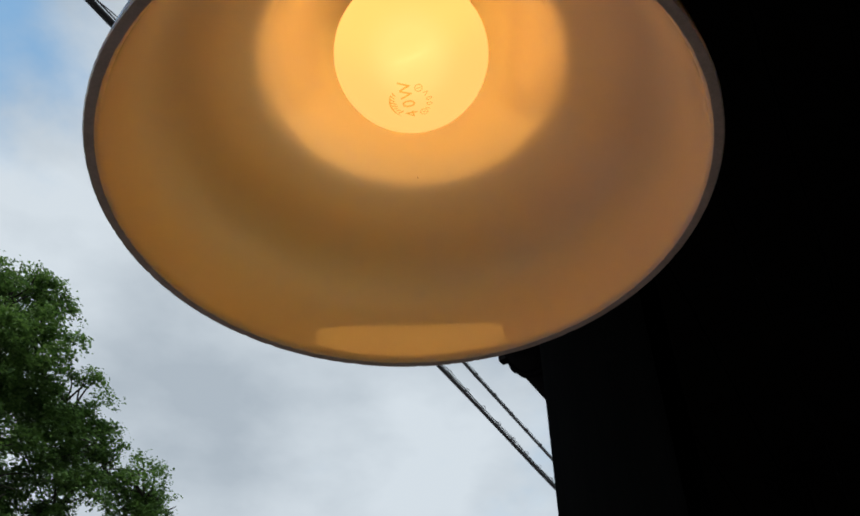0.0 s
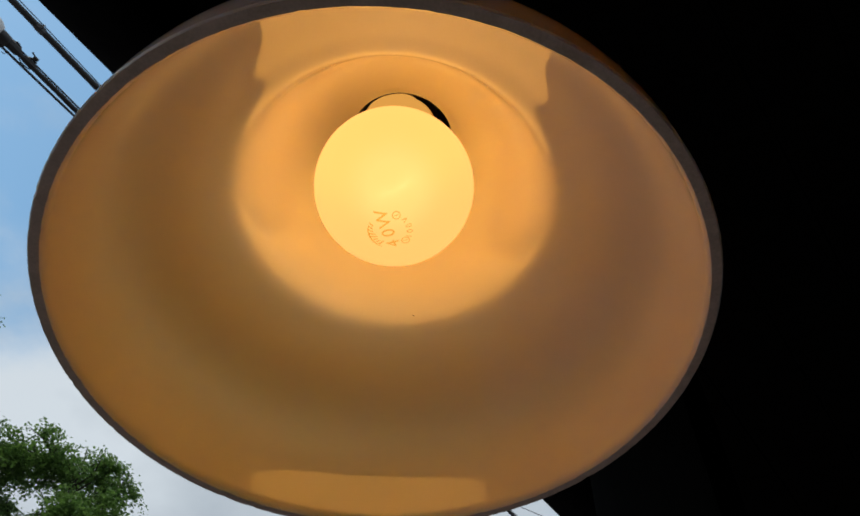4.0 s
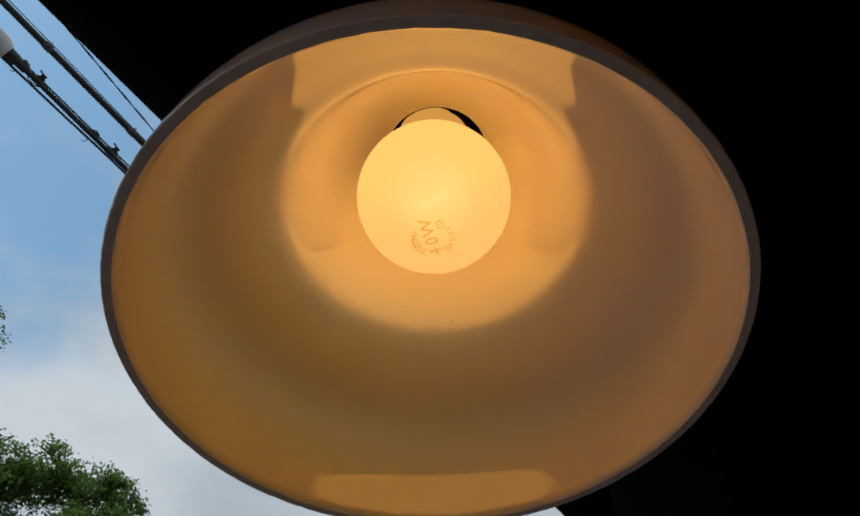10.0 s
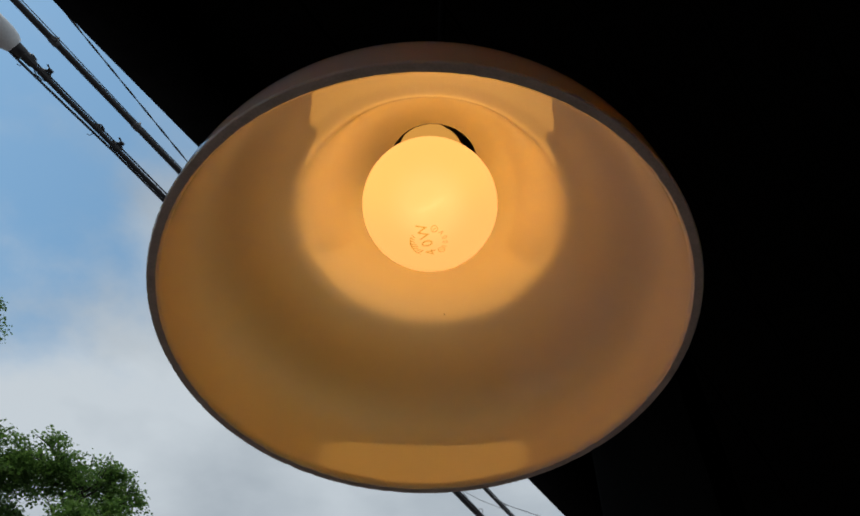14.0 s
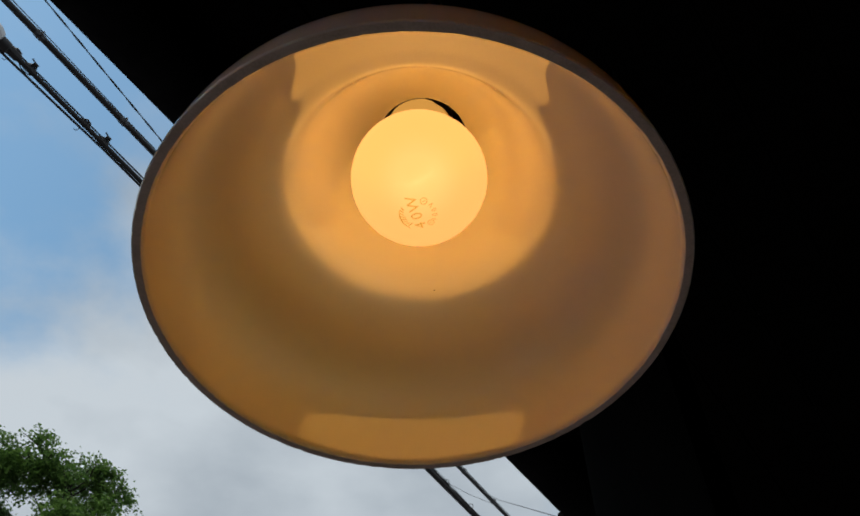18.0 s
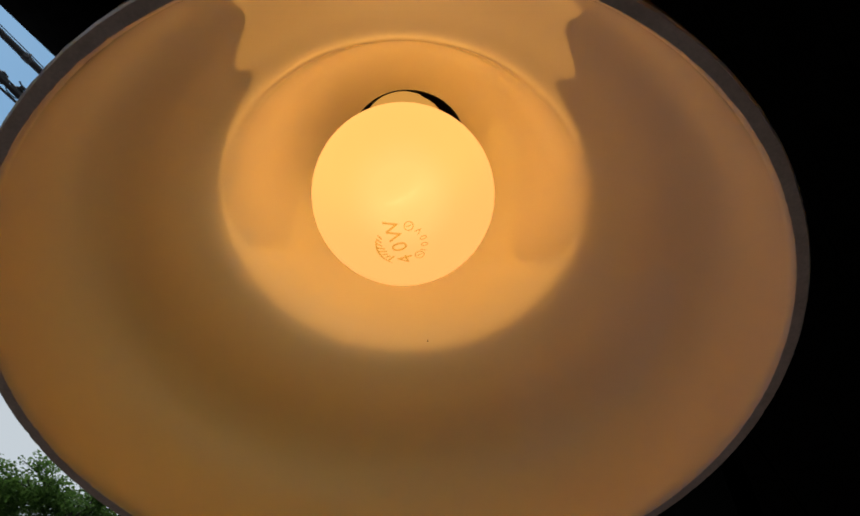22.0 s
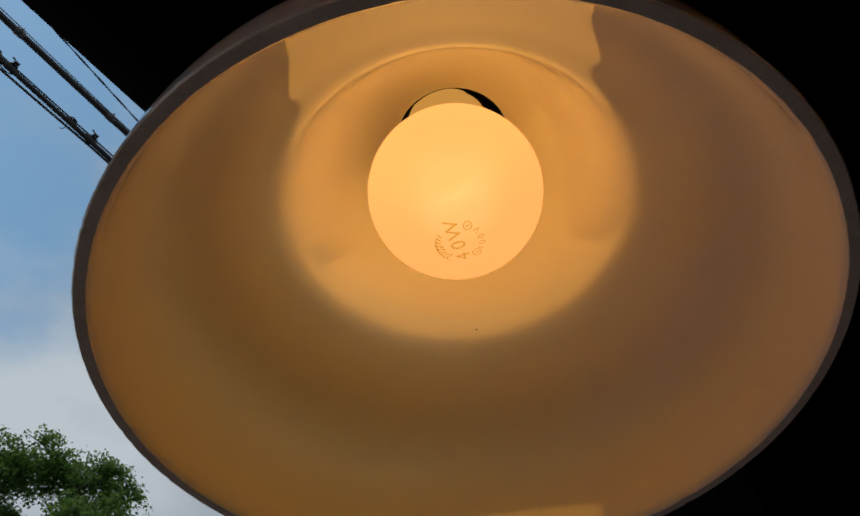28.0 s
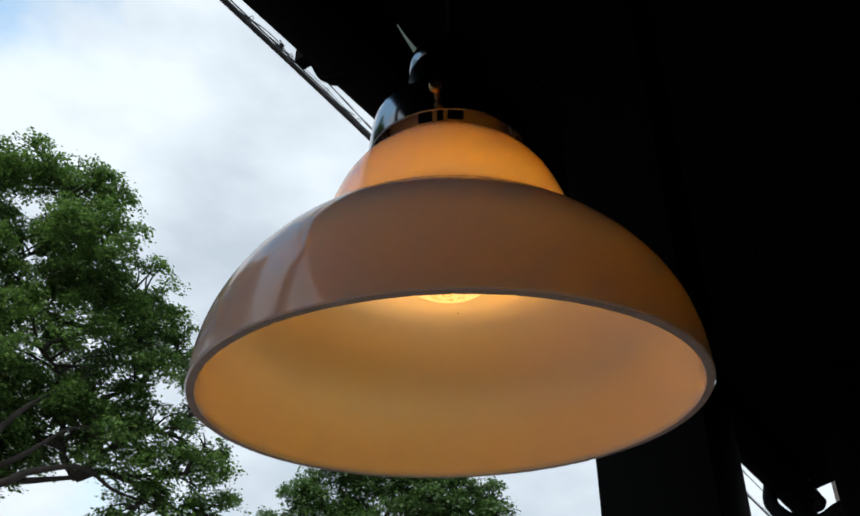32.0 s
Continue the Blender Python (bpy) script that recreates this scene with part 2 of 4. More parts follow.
def part(name, bm, material, parent=None, label="", smooth=True, sharp=35):
    me = mesh_of(name, bm, material, smooth)
    if smooth and sharp:
        me.set_sharp_from_angle(angle=radians(sharp))
    ob = new(name, me)
    ob.parent = parent
    if label:
        tagged(ob, label)
    return ob


def thing(name, at, label, category, group="", kind="", turn=0.0):
    ob = new(name)
    ob.empty_display_size = 0.05
    ob.matrix_world = pose(*at, 0, 0, turn)
    return tagged(ob, label, category, group, kind)


def lathe(bm, profile, steps=96, wobble=None):
    """Turn a closed or open profile of (r, z) round the z axis."""
    rings = []
    for r, z in profile:
        if r < 1e-6:
            rings.append([bm.verts.new((0, 0, z))])
            continue
        ring = []
        for k in range(steps):
            a = 2 * math.pi * k / steps
            rr, zz = (r, z) if wobble is None else wobble(r, z, a)
            ring.append(bm.verts.new((rr * math.cos(a), rr * math.sin(a), zz)))
        rings.append(ring)
    for p, q in zip(rings, rings[1:]):
        for k in range(steps):
            k2 = (k + 1) % steps
            if len(p) == 1 and len(q) == 1:
                continue
            if len(p) == 1:
                bm.faces.new((p[0], q[k], q[k2]))
            elif len(q) == 1:
                bm.faces.new((p[k], q[0], p[k2]))
            else:
                bm.faces.new((p[k], q[k], q[k2], p[k2]))
    return bm


def box(bm, sx, sy, sz, at=(0, 0, 0), bevel=0.0, turn=None):
    m = Matrix.Translation(at) @ (turn or Matrix()) @ Matrix.Diagonal((sx, sy, sz, 1))
    made = bmesh.ops.create_cube(bm, size=1, matrix=m)
    if bevel:
        edges = {e for v in made["verts"] for e in v.link_edges}
        bmesh.ops.bevel(bm, geom=list(edges), offset=bevel, segments=2, affect="EDGES", profile=0.7)
    return bm


def tube(bm, pts, r, sides=10, caps=True):
    """A round tube along points; r is a number or one for each point."""
    pts = [Vector(p) for p in pts]
    n = len(pts)
    radii = r if isinstance(r, (list, tuple)) else [r] * n
    up = None
    rings = []
    for i, p in enumerate(pts):
        d = (pts[min(i + 1, n - 1)] - pts[max(i - 1, 0)]).normalized()
        if up is None:
            up = d.orthogonal().normalized()
        up = (up - d * up.dot(d)).normalized()
        side = d.cross(up)
        rings.append([bm.verts.new(p + (up * math.cos(2 * math.pi * k / sides) + side * math.sin(2 * math.pi * k / sides)) * radii[i]) for k in range(sides)])
    for a, b in zip(rings, rings[1:]):
        for k in range(sides):
            bm.faces.new((a[k], a[(k + 1) % sides], b[(k + 1) % sides], b[k]))
    if caps:
        bm.faces.new(rings[0][::-1])
        bm.faces.new(rings[-1])
    return bm


def spline(pts, n):
    """Smooth points through a few given ones."""
    pts = [Vector(p) for p in pts]
    ext = [pts[0] * 2 - pts[1], *pts, pts[-1] * 2 - pts[-2]]
    out = []
    for i in range(1, len(ext) - 2):
        a, b, c, d = ext[i - 1:i + 3]
        for k in range(n):
            t = k / n
            out.append(0.5 * (2 * b + (c - a) * t + (2 * a - 5 * b + 4 * c - d) * t * t + (3 * b - a - 3 * c + d) * t ** 3))
    out.append(pts[-1])
    return out


# ---- plan: the porch runs along E, the street lies on the side of OUT ----
RIM = 1.95                                  # height of the shade's rim
EAVE_AZ = 54.03
E = Vector((math.cos(radians(EAVE_AZ)), math.sin(radians(EAVE_AZ)), 0))
OUT = Vector((-E.y, E.x, 0))


def at(s, off, z):
    """A place by its distance along the porch, out towards the street, and height."""
    return E * s + OUT * off + Vector((0, 0, z))


# ---- ground, wall, roof ----
def build_ground():
    bm = bmesh.new()
    n, half = 40, 2500.0
    co = [math.copysign(abs(k / n * 2 - 1) ** 3, k / n * 2 - 1) * half for k in range(n + 1)]
    grid = [[bm.verts.new((x, y, 0)) for x in co] for y in co]
    for j in range(n):
        for i in range(n):
            bm.faces.new((grid[j][i], grid[j][i + 1], grid[j + 1][i + 1], grid[j + 1][i]))
    tagged(part("ground", bm, M_GROUND), "worn grey concrete yard round the porch", "ground", kind="structure")


build_ground()
TURN = Matrix.Rotation(radians(EAVE_AZ), 4, "Z")
S0, S1 = -5.0, 3.55                          # the porch's two ends
WALL_OFF = -1.25
PITCH = math.tan(radians(17))
EAVE_OFF, EAVE_Z = 0.395, RIM + 0.786        # soffit's outer edge


def soffit_z(off):
    return EAVE_Z + (EAVE_OFF - off) * PITCH


def build_wall():
    wall = thing("wall_back", (0, 0, 0), "dark stained vertical plank wall behind the porch", "wall", kind="structure")
    bm = bmesh.new()
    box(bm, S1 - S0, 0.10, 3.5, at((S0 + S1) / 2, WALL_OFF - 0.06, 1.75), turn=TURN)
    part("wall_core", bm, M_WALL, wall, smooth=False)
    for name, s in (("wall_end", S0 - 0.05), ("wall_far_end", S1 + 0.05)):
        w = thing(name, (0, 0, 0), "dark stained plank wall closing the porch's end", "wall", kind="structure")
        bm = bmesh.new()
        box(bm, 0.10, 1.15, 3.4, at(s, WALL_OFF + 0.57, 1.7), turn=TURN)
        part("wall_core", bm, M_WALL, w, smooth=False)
    return wall


def sheet(bm, corners, thick):
    top = [bm.verts.new(Vector(c) + Vector((0, 0, thick))) for c in corners]
    low = [bm.verts.new(c) for c in corners]
    bm.faces.new(top)
    bm.faces.new(low[::-1])
    for i in range(4):
        j = (i + 1) % 4
        bm.faces.new((low[i], low[j], top[j], top[i]))
    bmesh.ops.recalc_face_normals(bm, faces=bm.faces)


def build_roof():
    roof = thing("roof", (0, 0, 0), "dark wooden porch roof with boarded soffit, seen from below", "roof", kind="structure")
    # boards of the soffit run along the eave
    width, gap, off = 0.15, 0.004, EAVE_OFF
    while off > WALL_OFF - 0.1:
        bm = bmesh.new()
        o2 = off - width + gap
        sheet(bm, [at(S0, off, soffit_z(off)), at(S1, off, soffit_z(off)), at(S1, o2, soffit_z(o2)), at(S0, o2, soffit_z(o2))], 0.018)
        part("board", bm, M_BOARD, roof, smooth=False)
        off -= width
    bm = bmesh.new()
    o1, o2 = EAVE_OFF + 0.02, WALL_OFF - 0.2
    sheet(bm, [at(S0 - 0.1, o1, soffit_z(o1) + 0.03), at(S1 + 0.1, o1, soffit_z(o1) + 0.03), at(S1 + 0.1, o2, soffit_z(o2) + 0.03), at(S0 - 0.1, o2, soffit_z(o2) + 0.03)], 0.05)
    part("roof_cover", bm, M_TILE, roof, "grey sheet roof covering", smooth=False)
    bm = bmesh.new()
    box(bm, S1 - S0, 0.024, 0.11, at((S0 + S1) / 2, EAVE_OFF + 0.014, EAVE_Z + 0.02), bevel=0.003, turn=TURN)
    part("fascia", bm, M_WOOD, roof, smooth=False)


build_wall()
build_roof()

GUT_OFF, GUT_Z, GUT_R = 0.416, RIM + 0.749, 0.05


def build_gutter():
    g = thing("rain_gutter", at(0, GUT_OFF, GUT_Z), "dark half-round rain gutter along the porch eave", "gutter", kind="structure", turn=EAVE_AZ)
    bm = bmesh.new()
    rows = []
    for s in (S0 - 0.05, S1 + 0.05):
        row = []
        for r in (GUT_R, GUT_R - 0.003):
            arc = [(r * math.cos(a), r * math.sin(a)) for a in np.linspace(math.pi, 2 * math.pi, 25)]
            row += [bm.verts.new((s, y, z)) for y, z in (arc if r == GUT_R else arc[::-1])]
        rows.append(row)
    n = len(rows[0])
    for k in range(n):
        bm.faces.new((rows[0][k], rows[0][(k + 1) % n], rows[1][(k + 1) % n], rows[1][k]))
    bm.faces.new(rows[0][::-1])
    bm.faces.new(rows[1])
    bmesh.ops.recalc_face_normals(bm, faces=bm.faces)
    part("trough", bm, M_GUTTER, g)
    s = 0.322 - 0.808 * 6
    while s < S1:
        bm = bmesh.new()
        arc = [(0, (GUT_R + 0.003) * math.cos(a), (GUT_R + 0.003) * math.sin(a)) for a in np.linspace(math.pi, 2 * math.pi, 20)]
        for dx in (-0.009, 0.009):
            tube(bm, [(s + 0.03 + dx, y, z) for _, y, z in arc], 0.004, 6)
        tube(bm, spline([(s + 0.055, GUT_R - 0.006, -0.022), (s + 0.035, GUT_R + 0.003, -0.024), (s + 0.02, GUT_R + 0.006, -0.012), (s + 0.004, GUT_R + 0.004, 0.0)], 6), 0.0035, 8)
        box(bm, 0.022, 0.020, 0.024, (s, GUT_R + 0.008, -0.007), bevel=0.003)
        part("bracket", bm, M_GUTTER, g)
        s += 0.808
    return g


build_gutter()


# ---- posts and beam ----
def build_post(s, label):
    w, off, h = 0.121, 0.1606, soffit_z(0.10) - 0.004
    p = thing("porch_post", at(s + w / 2, off - w / 2, 0), label, "post", group="posts along the porch", turn=EAVE_AZ)
    bm = bmesh.new()
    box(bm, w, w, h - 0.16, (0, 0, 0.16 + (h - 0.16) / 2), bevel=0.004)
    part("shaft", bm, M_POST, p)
    bm = bmesh.new()
    box(bm, w + 0.06, w + 0.06, 0.16, (0, 0, 0.08), bevel=0.012)
    part("base_stone", bm, M_CONCRETE, p, "squat stone footing")
    return p


build_post(0.5236, "square dark-stained wooden porch post beside the hanging lamp")
build_post(-1.296, "square dark-stained wooden porch post mirrored in the lamp glass")
build_post(2.345, "square dark-stained wooden porch post carrying the drain pipe")


# ---- the lamp ----
BULB_Z = 0.0804
BULB_SHIFT = Vector((-0.0007, -0.0004, 0))
LAMP = thing("pendant_lamp", (0, 0, RIM), "lit milk-glass pendant lamp hanging under the dark porch", "lamp")
RNG = random.Random(4)
CHIPS = [RNG.uniform(-1, 1) for _ in range(384)]


def shade_profile():
    """Inner then outer line of the glass, by way of the rim."""
    R, H, P, Q = 0.0981, 0.0857, 2.29, 1.75

    def bowl(z, d):
        return (R - d) * max(0.0, 1 - (z / (H - d)) ** P) ** (1 / Q)

    outer = [(bowl(z, 0), z) for z in np.linspace(0.004, 0.0672, 26)]
    neck = [(0.0592, 0.0687), (0.0575, 0.0713), (0.0558, 0.0758), (0.0542, 0.0818), (0.0523, 0.0882), (0.0503, 0.0940), (0.0478, 0.0998), (0.0450, 0.1047), (0.0418, 0.1089), (0.0378, 0.1127), (0.0335, 0.1154), (0.0305, 0.1166), (0.0291, 0.1174), (0.0286, 0.1190), (0.0285, 0.1380)]
    # inside: steep near the rim, a full hip, then a flat shoulder up to the neck's mouth
    line = [(0.0939, 0.0), (0.0938, 0.006), (0.0935, 0.012), (0.0928, 0.018), (0.0916, 0.024), (0.0898, 0.030), (0.0868, 0.036), (0.0824, 0.042), (0.0769, 0.048), (0.0722, 0.053), (0.0675, 0.058), (0.0648, 0.0605), (0.0625, 0.0625), (0.0603, 0.0644), (0.0585, 0.0662), (0.0571, 0.0681), (0.0559, 0.0703), (0.0548, 0.0730), (0.0537, 0.0763)]
    curve = np.array([(p.x, p.y) for p in spline([(r, z, 0) for r, z in line], 5)])
    for _ in range(8):
        curve[1:-1] = (curve[:-2] + 2 * curve[1:-1] + curve[2:]) / 4
    inner = [(r, z) for r, z in curve.tolist() if z > 0.003]
    inneck = [(0.0524, 0.0800), (0.0510, 0.0842), (0.0494, 0.0887), (0.0474, 0.0938), (0.0449, 0.0988), (0.0420, 0.1034), (0.0385, 0.1075), (0.0342, 0.1108), (0.0296, 0.1136), (0.0250, 0.1160), (0.0222, 0.1174), (0.0213, 0.1185), (0.0213, 0.1200), (0.0222, 0.1208), (0.0250, 0.1212), (0.0262, 0.1220), (0.0263, 0.1380)]
    rim = [(R - 0.0042, 0.0022), (R - 0.0039, 0.0009), (R - 0.0033, 0.0), (R - 0.0005, 0.0), (R, 0.0006), (R, 0.0020)]
    return inneck[::-1] + inner[::-1] + rim + outer + neck


def crooked(r, z, a):
    """The ground rim: a little chipped, and cut slightly out of level."""
    x, y = r * math.cos(a), r * math.sin(a)
    dz = (0.0314 * x + 0.003 * y) * max(0.0, 1 - z / 0.0857)
    if z < 0.0035:
        k = int(a / (2 * math.pi) * 384 + 0.5) % 384
        c = CHIPS[k] * 0.6 + CHIPS[(k * 7) % 384] * 0.4
        c = c * abs(c)
        r, dz = r + c * 0.00014, dz + abs(c) * 0.00022
    return r, z + dz


def build_lamp():
    prof = shade_profile()
    bm = lathe(bmesh.new(), prof + [prof[0]], 384, crooked)
    bmesh.ops.remove_doubles(bm, verts=bm.verts, dist=1e-6)
    bmesh.ops.recalc_face_normals(bm, faces=bm.faces)
    shade = part("shade", bm, M_GLASS, LAMP, "glossy bell-shaped milk-glass shade with a ground rim", sharp=30)
    shade.data.materials.append(M_EDGE)
    for f in shade.data.polygons:
        if f.normal.z < -0.75 and f.center.xy.length > 0.0925:
            f.material_index = 1

    bm = bmesh.new()
    bmesh.ops.create_icosphere(bm, subdivisions=2, radius=1.0, matrix=Matrix.Translation((0.0065, 0.0542, 0.0698)) @ Matrix.Rotation(radians(35), 4, "X") @ Matrix.Diagonal((0.00032, 0.0002, 0.00026, 1)))
    part("dirt_speck", bm, M_GUTTER, LAMP, "tiny dark speck stuck inside the glass")

    # holder: pressed cap with a skirt that stands off the glass
    cap = [(0.0, 0.1440), (0.024, 0.1440), (0.0318, 0.1428), (0.0352, 0.1396), (0.0361, 0.1360), (0.0366, 0.1254), (0.0366, 0.1212), (0.0370, 0.1202), (0.0376, 0.1206), (0.0380, 0.1250), (0.0372, 0.1362), (0.0362, 0.1404), (0.0326, 0.1440), (0.024, 0.1455), (0.0, 0.1455)]
    bm = lathe(bmesh.new(), cap, 128)
    bmesh.ops.recalc_face_normals(bm, faces=bm.faces)
    holder = part("holder", bm, M_CHROME, LAMP, "dark chromed pressed-metal shade holder", sharp=24)
    for k in range(3):
        a0 = radians(-99 + 120 * k)
        for da, wd, ht in ((-0.19, 0.0062, 0.0056), (0.0, 0.0028, 0.0056), (0.19, 0.0068, 0.0050)):
            bm = bmesh.new()
            m = Matrix.Rotation(a0 + da, 4, "Z") @ Matrix.Translation((0.0352, 0, 0.1244 - ht / 2)) @ Matrix.Rotation(radians(9), 4, "Y")
            box(bm, 0.0009, wd, ht + 0.004, bevel=0.0004, turn=m)
            part("grip_tab", bm, M_GUTTER, holder)
        # a screw above each clip: shank in the skirt, knurled head outside
        d = Vector((math.cos(a0 - 0.02), math.sin(a0 - 0.02), 0))
        z = Vector((0, 0, 1))
        bm = bmesh.new()
        tube(bm, [d * 0.0362 + z * 0.1268, d * 0.0446 + z * 0.1272], 0.0013, 12)
        part("thumbscrew", bm, M_BRASS, holder, "small brass thumbscrew")
        bm = bmesh.new()
        tube(bm, [d * 0.0428 + z * 0.1271, d * 0.0433 + z * 0.1271, d * 0.0452 + z * 0.1272, d * 0.0458 + z * 0.1272], [0.0021, 0.0027, 0.0027, 0.0021], 18)
        part("screw_knob", bm, M_BRASS, holder, "worn brass knurled screw head")

    # socket housing above the holder, flared at its top, and the flex
    bm = lathe(bmesh.new(), [(0.0, 0.1450), (0.0222, 0.1450), (0.0226, 0.1470), (0.0222, 0.1540), (0.0208, 0.1580), (0.0205, 0.1735), (0.0203, 0.1739), (0.0203, 0.1752), (0.0204, 0.1756), (0.0201, 0.1835), (0.0188, 0.1868), (0.0165, 0.1880), (0.0, 0.1882)], 72)
    part("socket_housing", bm, M_CHROME, LAMP, "dark chromed socket housing", sharp=30)
    # switch lever: a thin tapered blade that leans up and outwards
    bm = bmesh.new()
    row = []
    for k in range(9):
        u = k / 8
        w = 0.0032 * (1 - 0.75 * u)
        c = Vector((-0.0140 - 0.0130 * u - 0.0004 * math.sin(math.pi * u), -0.004, 0.1838 + 0.0245 * u))
        row.append([bm.verts.new(c + Vector((dx, dy, 0))) for dx, dy in ((-0.0005, -w), (0.0007, -w), (0.0007, w), (-0.0005, w))])
    for p, q in zip(row, row[1:]):
        for i in range(4):
            bm.faces.new((p[i], p[(i + 1) % 4], q[(i + 1) % 4], q[i]))
    bm.faces.new(row[0][::-1])
    bm.faces.new(row[-1])
    bmesh.ops.recalc_face_normals(bm, faces=bm.faces)
    box(bm, 0.010, 0.0080, 0.0030, (-0.0110, -0.004, 0.1874), bevel=0.0006)
    part("switch_lever", bm, M_STEEL, LAMP, "small steel slanted switch lever")
    top = soffit_z(0.0) - RIM
    bm = bmesh.new()
    tube(bm, spline([(0.0, 0.0, 0.187), (0.001, 0.0, 0.29), (-0.001, 0.002, 0.5), (0.0, 0.0, top - 0.01)], 8), 0.0026, 10)
    part("cord", bm, M_GUTTER, LAMP, "thin dark flex up to the soffit")
    bm = lathe(bmesh.new(), [(0.0, top - 0.03), (0.016, top - 0.03), (0.028, top - 0.02), (0.032, top - 0.004), (0.032, top), (0.0, top)], 32)
    part("ceiling_rose", bm, M_CHROME, LAMP)

    # dark mouth of the holder round the bulb's neck
    bm = lathe(bmesh.new(), [(0.0196, 0.1216), (0.0200, 0.1224), (0.0200, 0.1425), (0.0, 0.1430)], 64)
    part("cap_lining", bm, M_GUTTER, LAMP)

    # bulb: round below, drawn in to the screw base
    rb = 0.030
    low = [(rb * math.sin(a), BULB_Z - rb * math.cos(a)) for a in np.linspace(0, radians(126), 40)]
    low[0] = (0.0, BULB_Z - rb)
    bm = lathe(bmesh.new(), low, 96)
    bmesh.ops.recalc_face_normals(bm, faces=bm.faces)
    bulb = part("bulb", bm, M_BULB, LAMP, "lit round frosted forty-watt light bulb", sharp=0)
    bulb.location = BULB_SHIFT
    up = [(low[-1][0], low[-1][1]), (0.0214, 0.1008), (0.0190, 0.1044), (0.0171, 0.1085), (0.0160, 0.1130), (0.0155, 0.1180), (0.0155, 0.1300)]
    bm = lathe(bmesh.new(), up, 64)
    bmesh.ops.recalc_face_normals(bm, faces=bm.faces)
    part("bulb_neck", bm, M_BULB_NECK, bulb, "cream frosted bulb neck", sharp=0).location.x = -0.0012
    bm = lathe(bmesh.new(), [(0.0150, 0.129), (0.0150, 0.1415), (0.0, 0.1420)], 32)
    part("screw_base", bm, M_BRASS, bulb)
    bm = bmesh.new()
    line = spline([(-0.0062, 0.0036, BULB_Z), (-0.0020, 0.0021, BULB_Z - 0.0008), (0.0024, -0.0004, BULB_Z - 0.0004), (0.0062, -0.0034, BULB_Z + 0.0004)], 8)
    tube(bm, line, [0.00022 + 0.0002 * math.sin(math.pi * k / (len(line) - 1)) for k in range(len(line))], 6)
    part("filament", bm, M_FILAMENT, bulb, "glowing filament seen through the frosting")
    bm = bmesh.new()
    bmesh.ops.create_uvsphere(bm, u_segments=24, v_segments=16, radius=0.0115, matrix=Matrix.Translation((0, 0, BULB_Z)))
    part("hot_core", bm, M_CORE, bulb, "glow round the filament")
    glow_data = bpy.data.lights.new("bulb_light", "POINT")
    glow_data.energy, glow_data.shadow_soft_size, glow_data.color = 0.074, 0.0303, (1.0, 0.474, 0.060)
    glow_data.use_soft_falloff = False
    lit = new("bulb_light", glow_data)
    lit.location = Vector((0, 0, RIM + BULB_Z)) + BULB_SHIFT
    build_marks(bulb, rb)


def letter_mesh(text, size):
    """Flat outline of some letters, as a bmesh, from the built-in font."""
    cu = bpy.data.curves.new("letters", "FONT")
    cu.body, cu.size = text, size
    ob = bpy.data.objects.new("letters", cu)
    scene.collection.objects.link(ob)
    dg = bpy.context.evaluated_depsgraph_get()
    me = bpy.data.meshes.new_from_object(ob.evaluated_get(dg))
    bm = bmesh.new()
    bm.from_mesh(me)
    bpy.data.objects.remove(ob)
    bpy.data.curves.remove(cu)
    bpy.data.meshes.remove(me)
    return bm


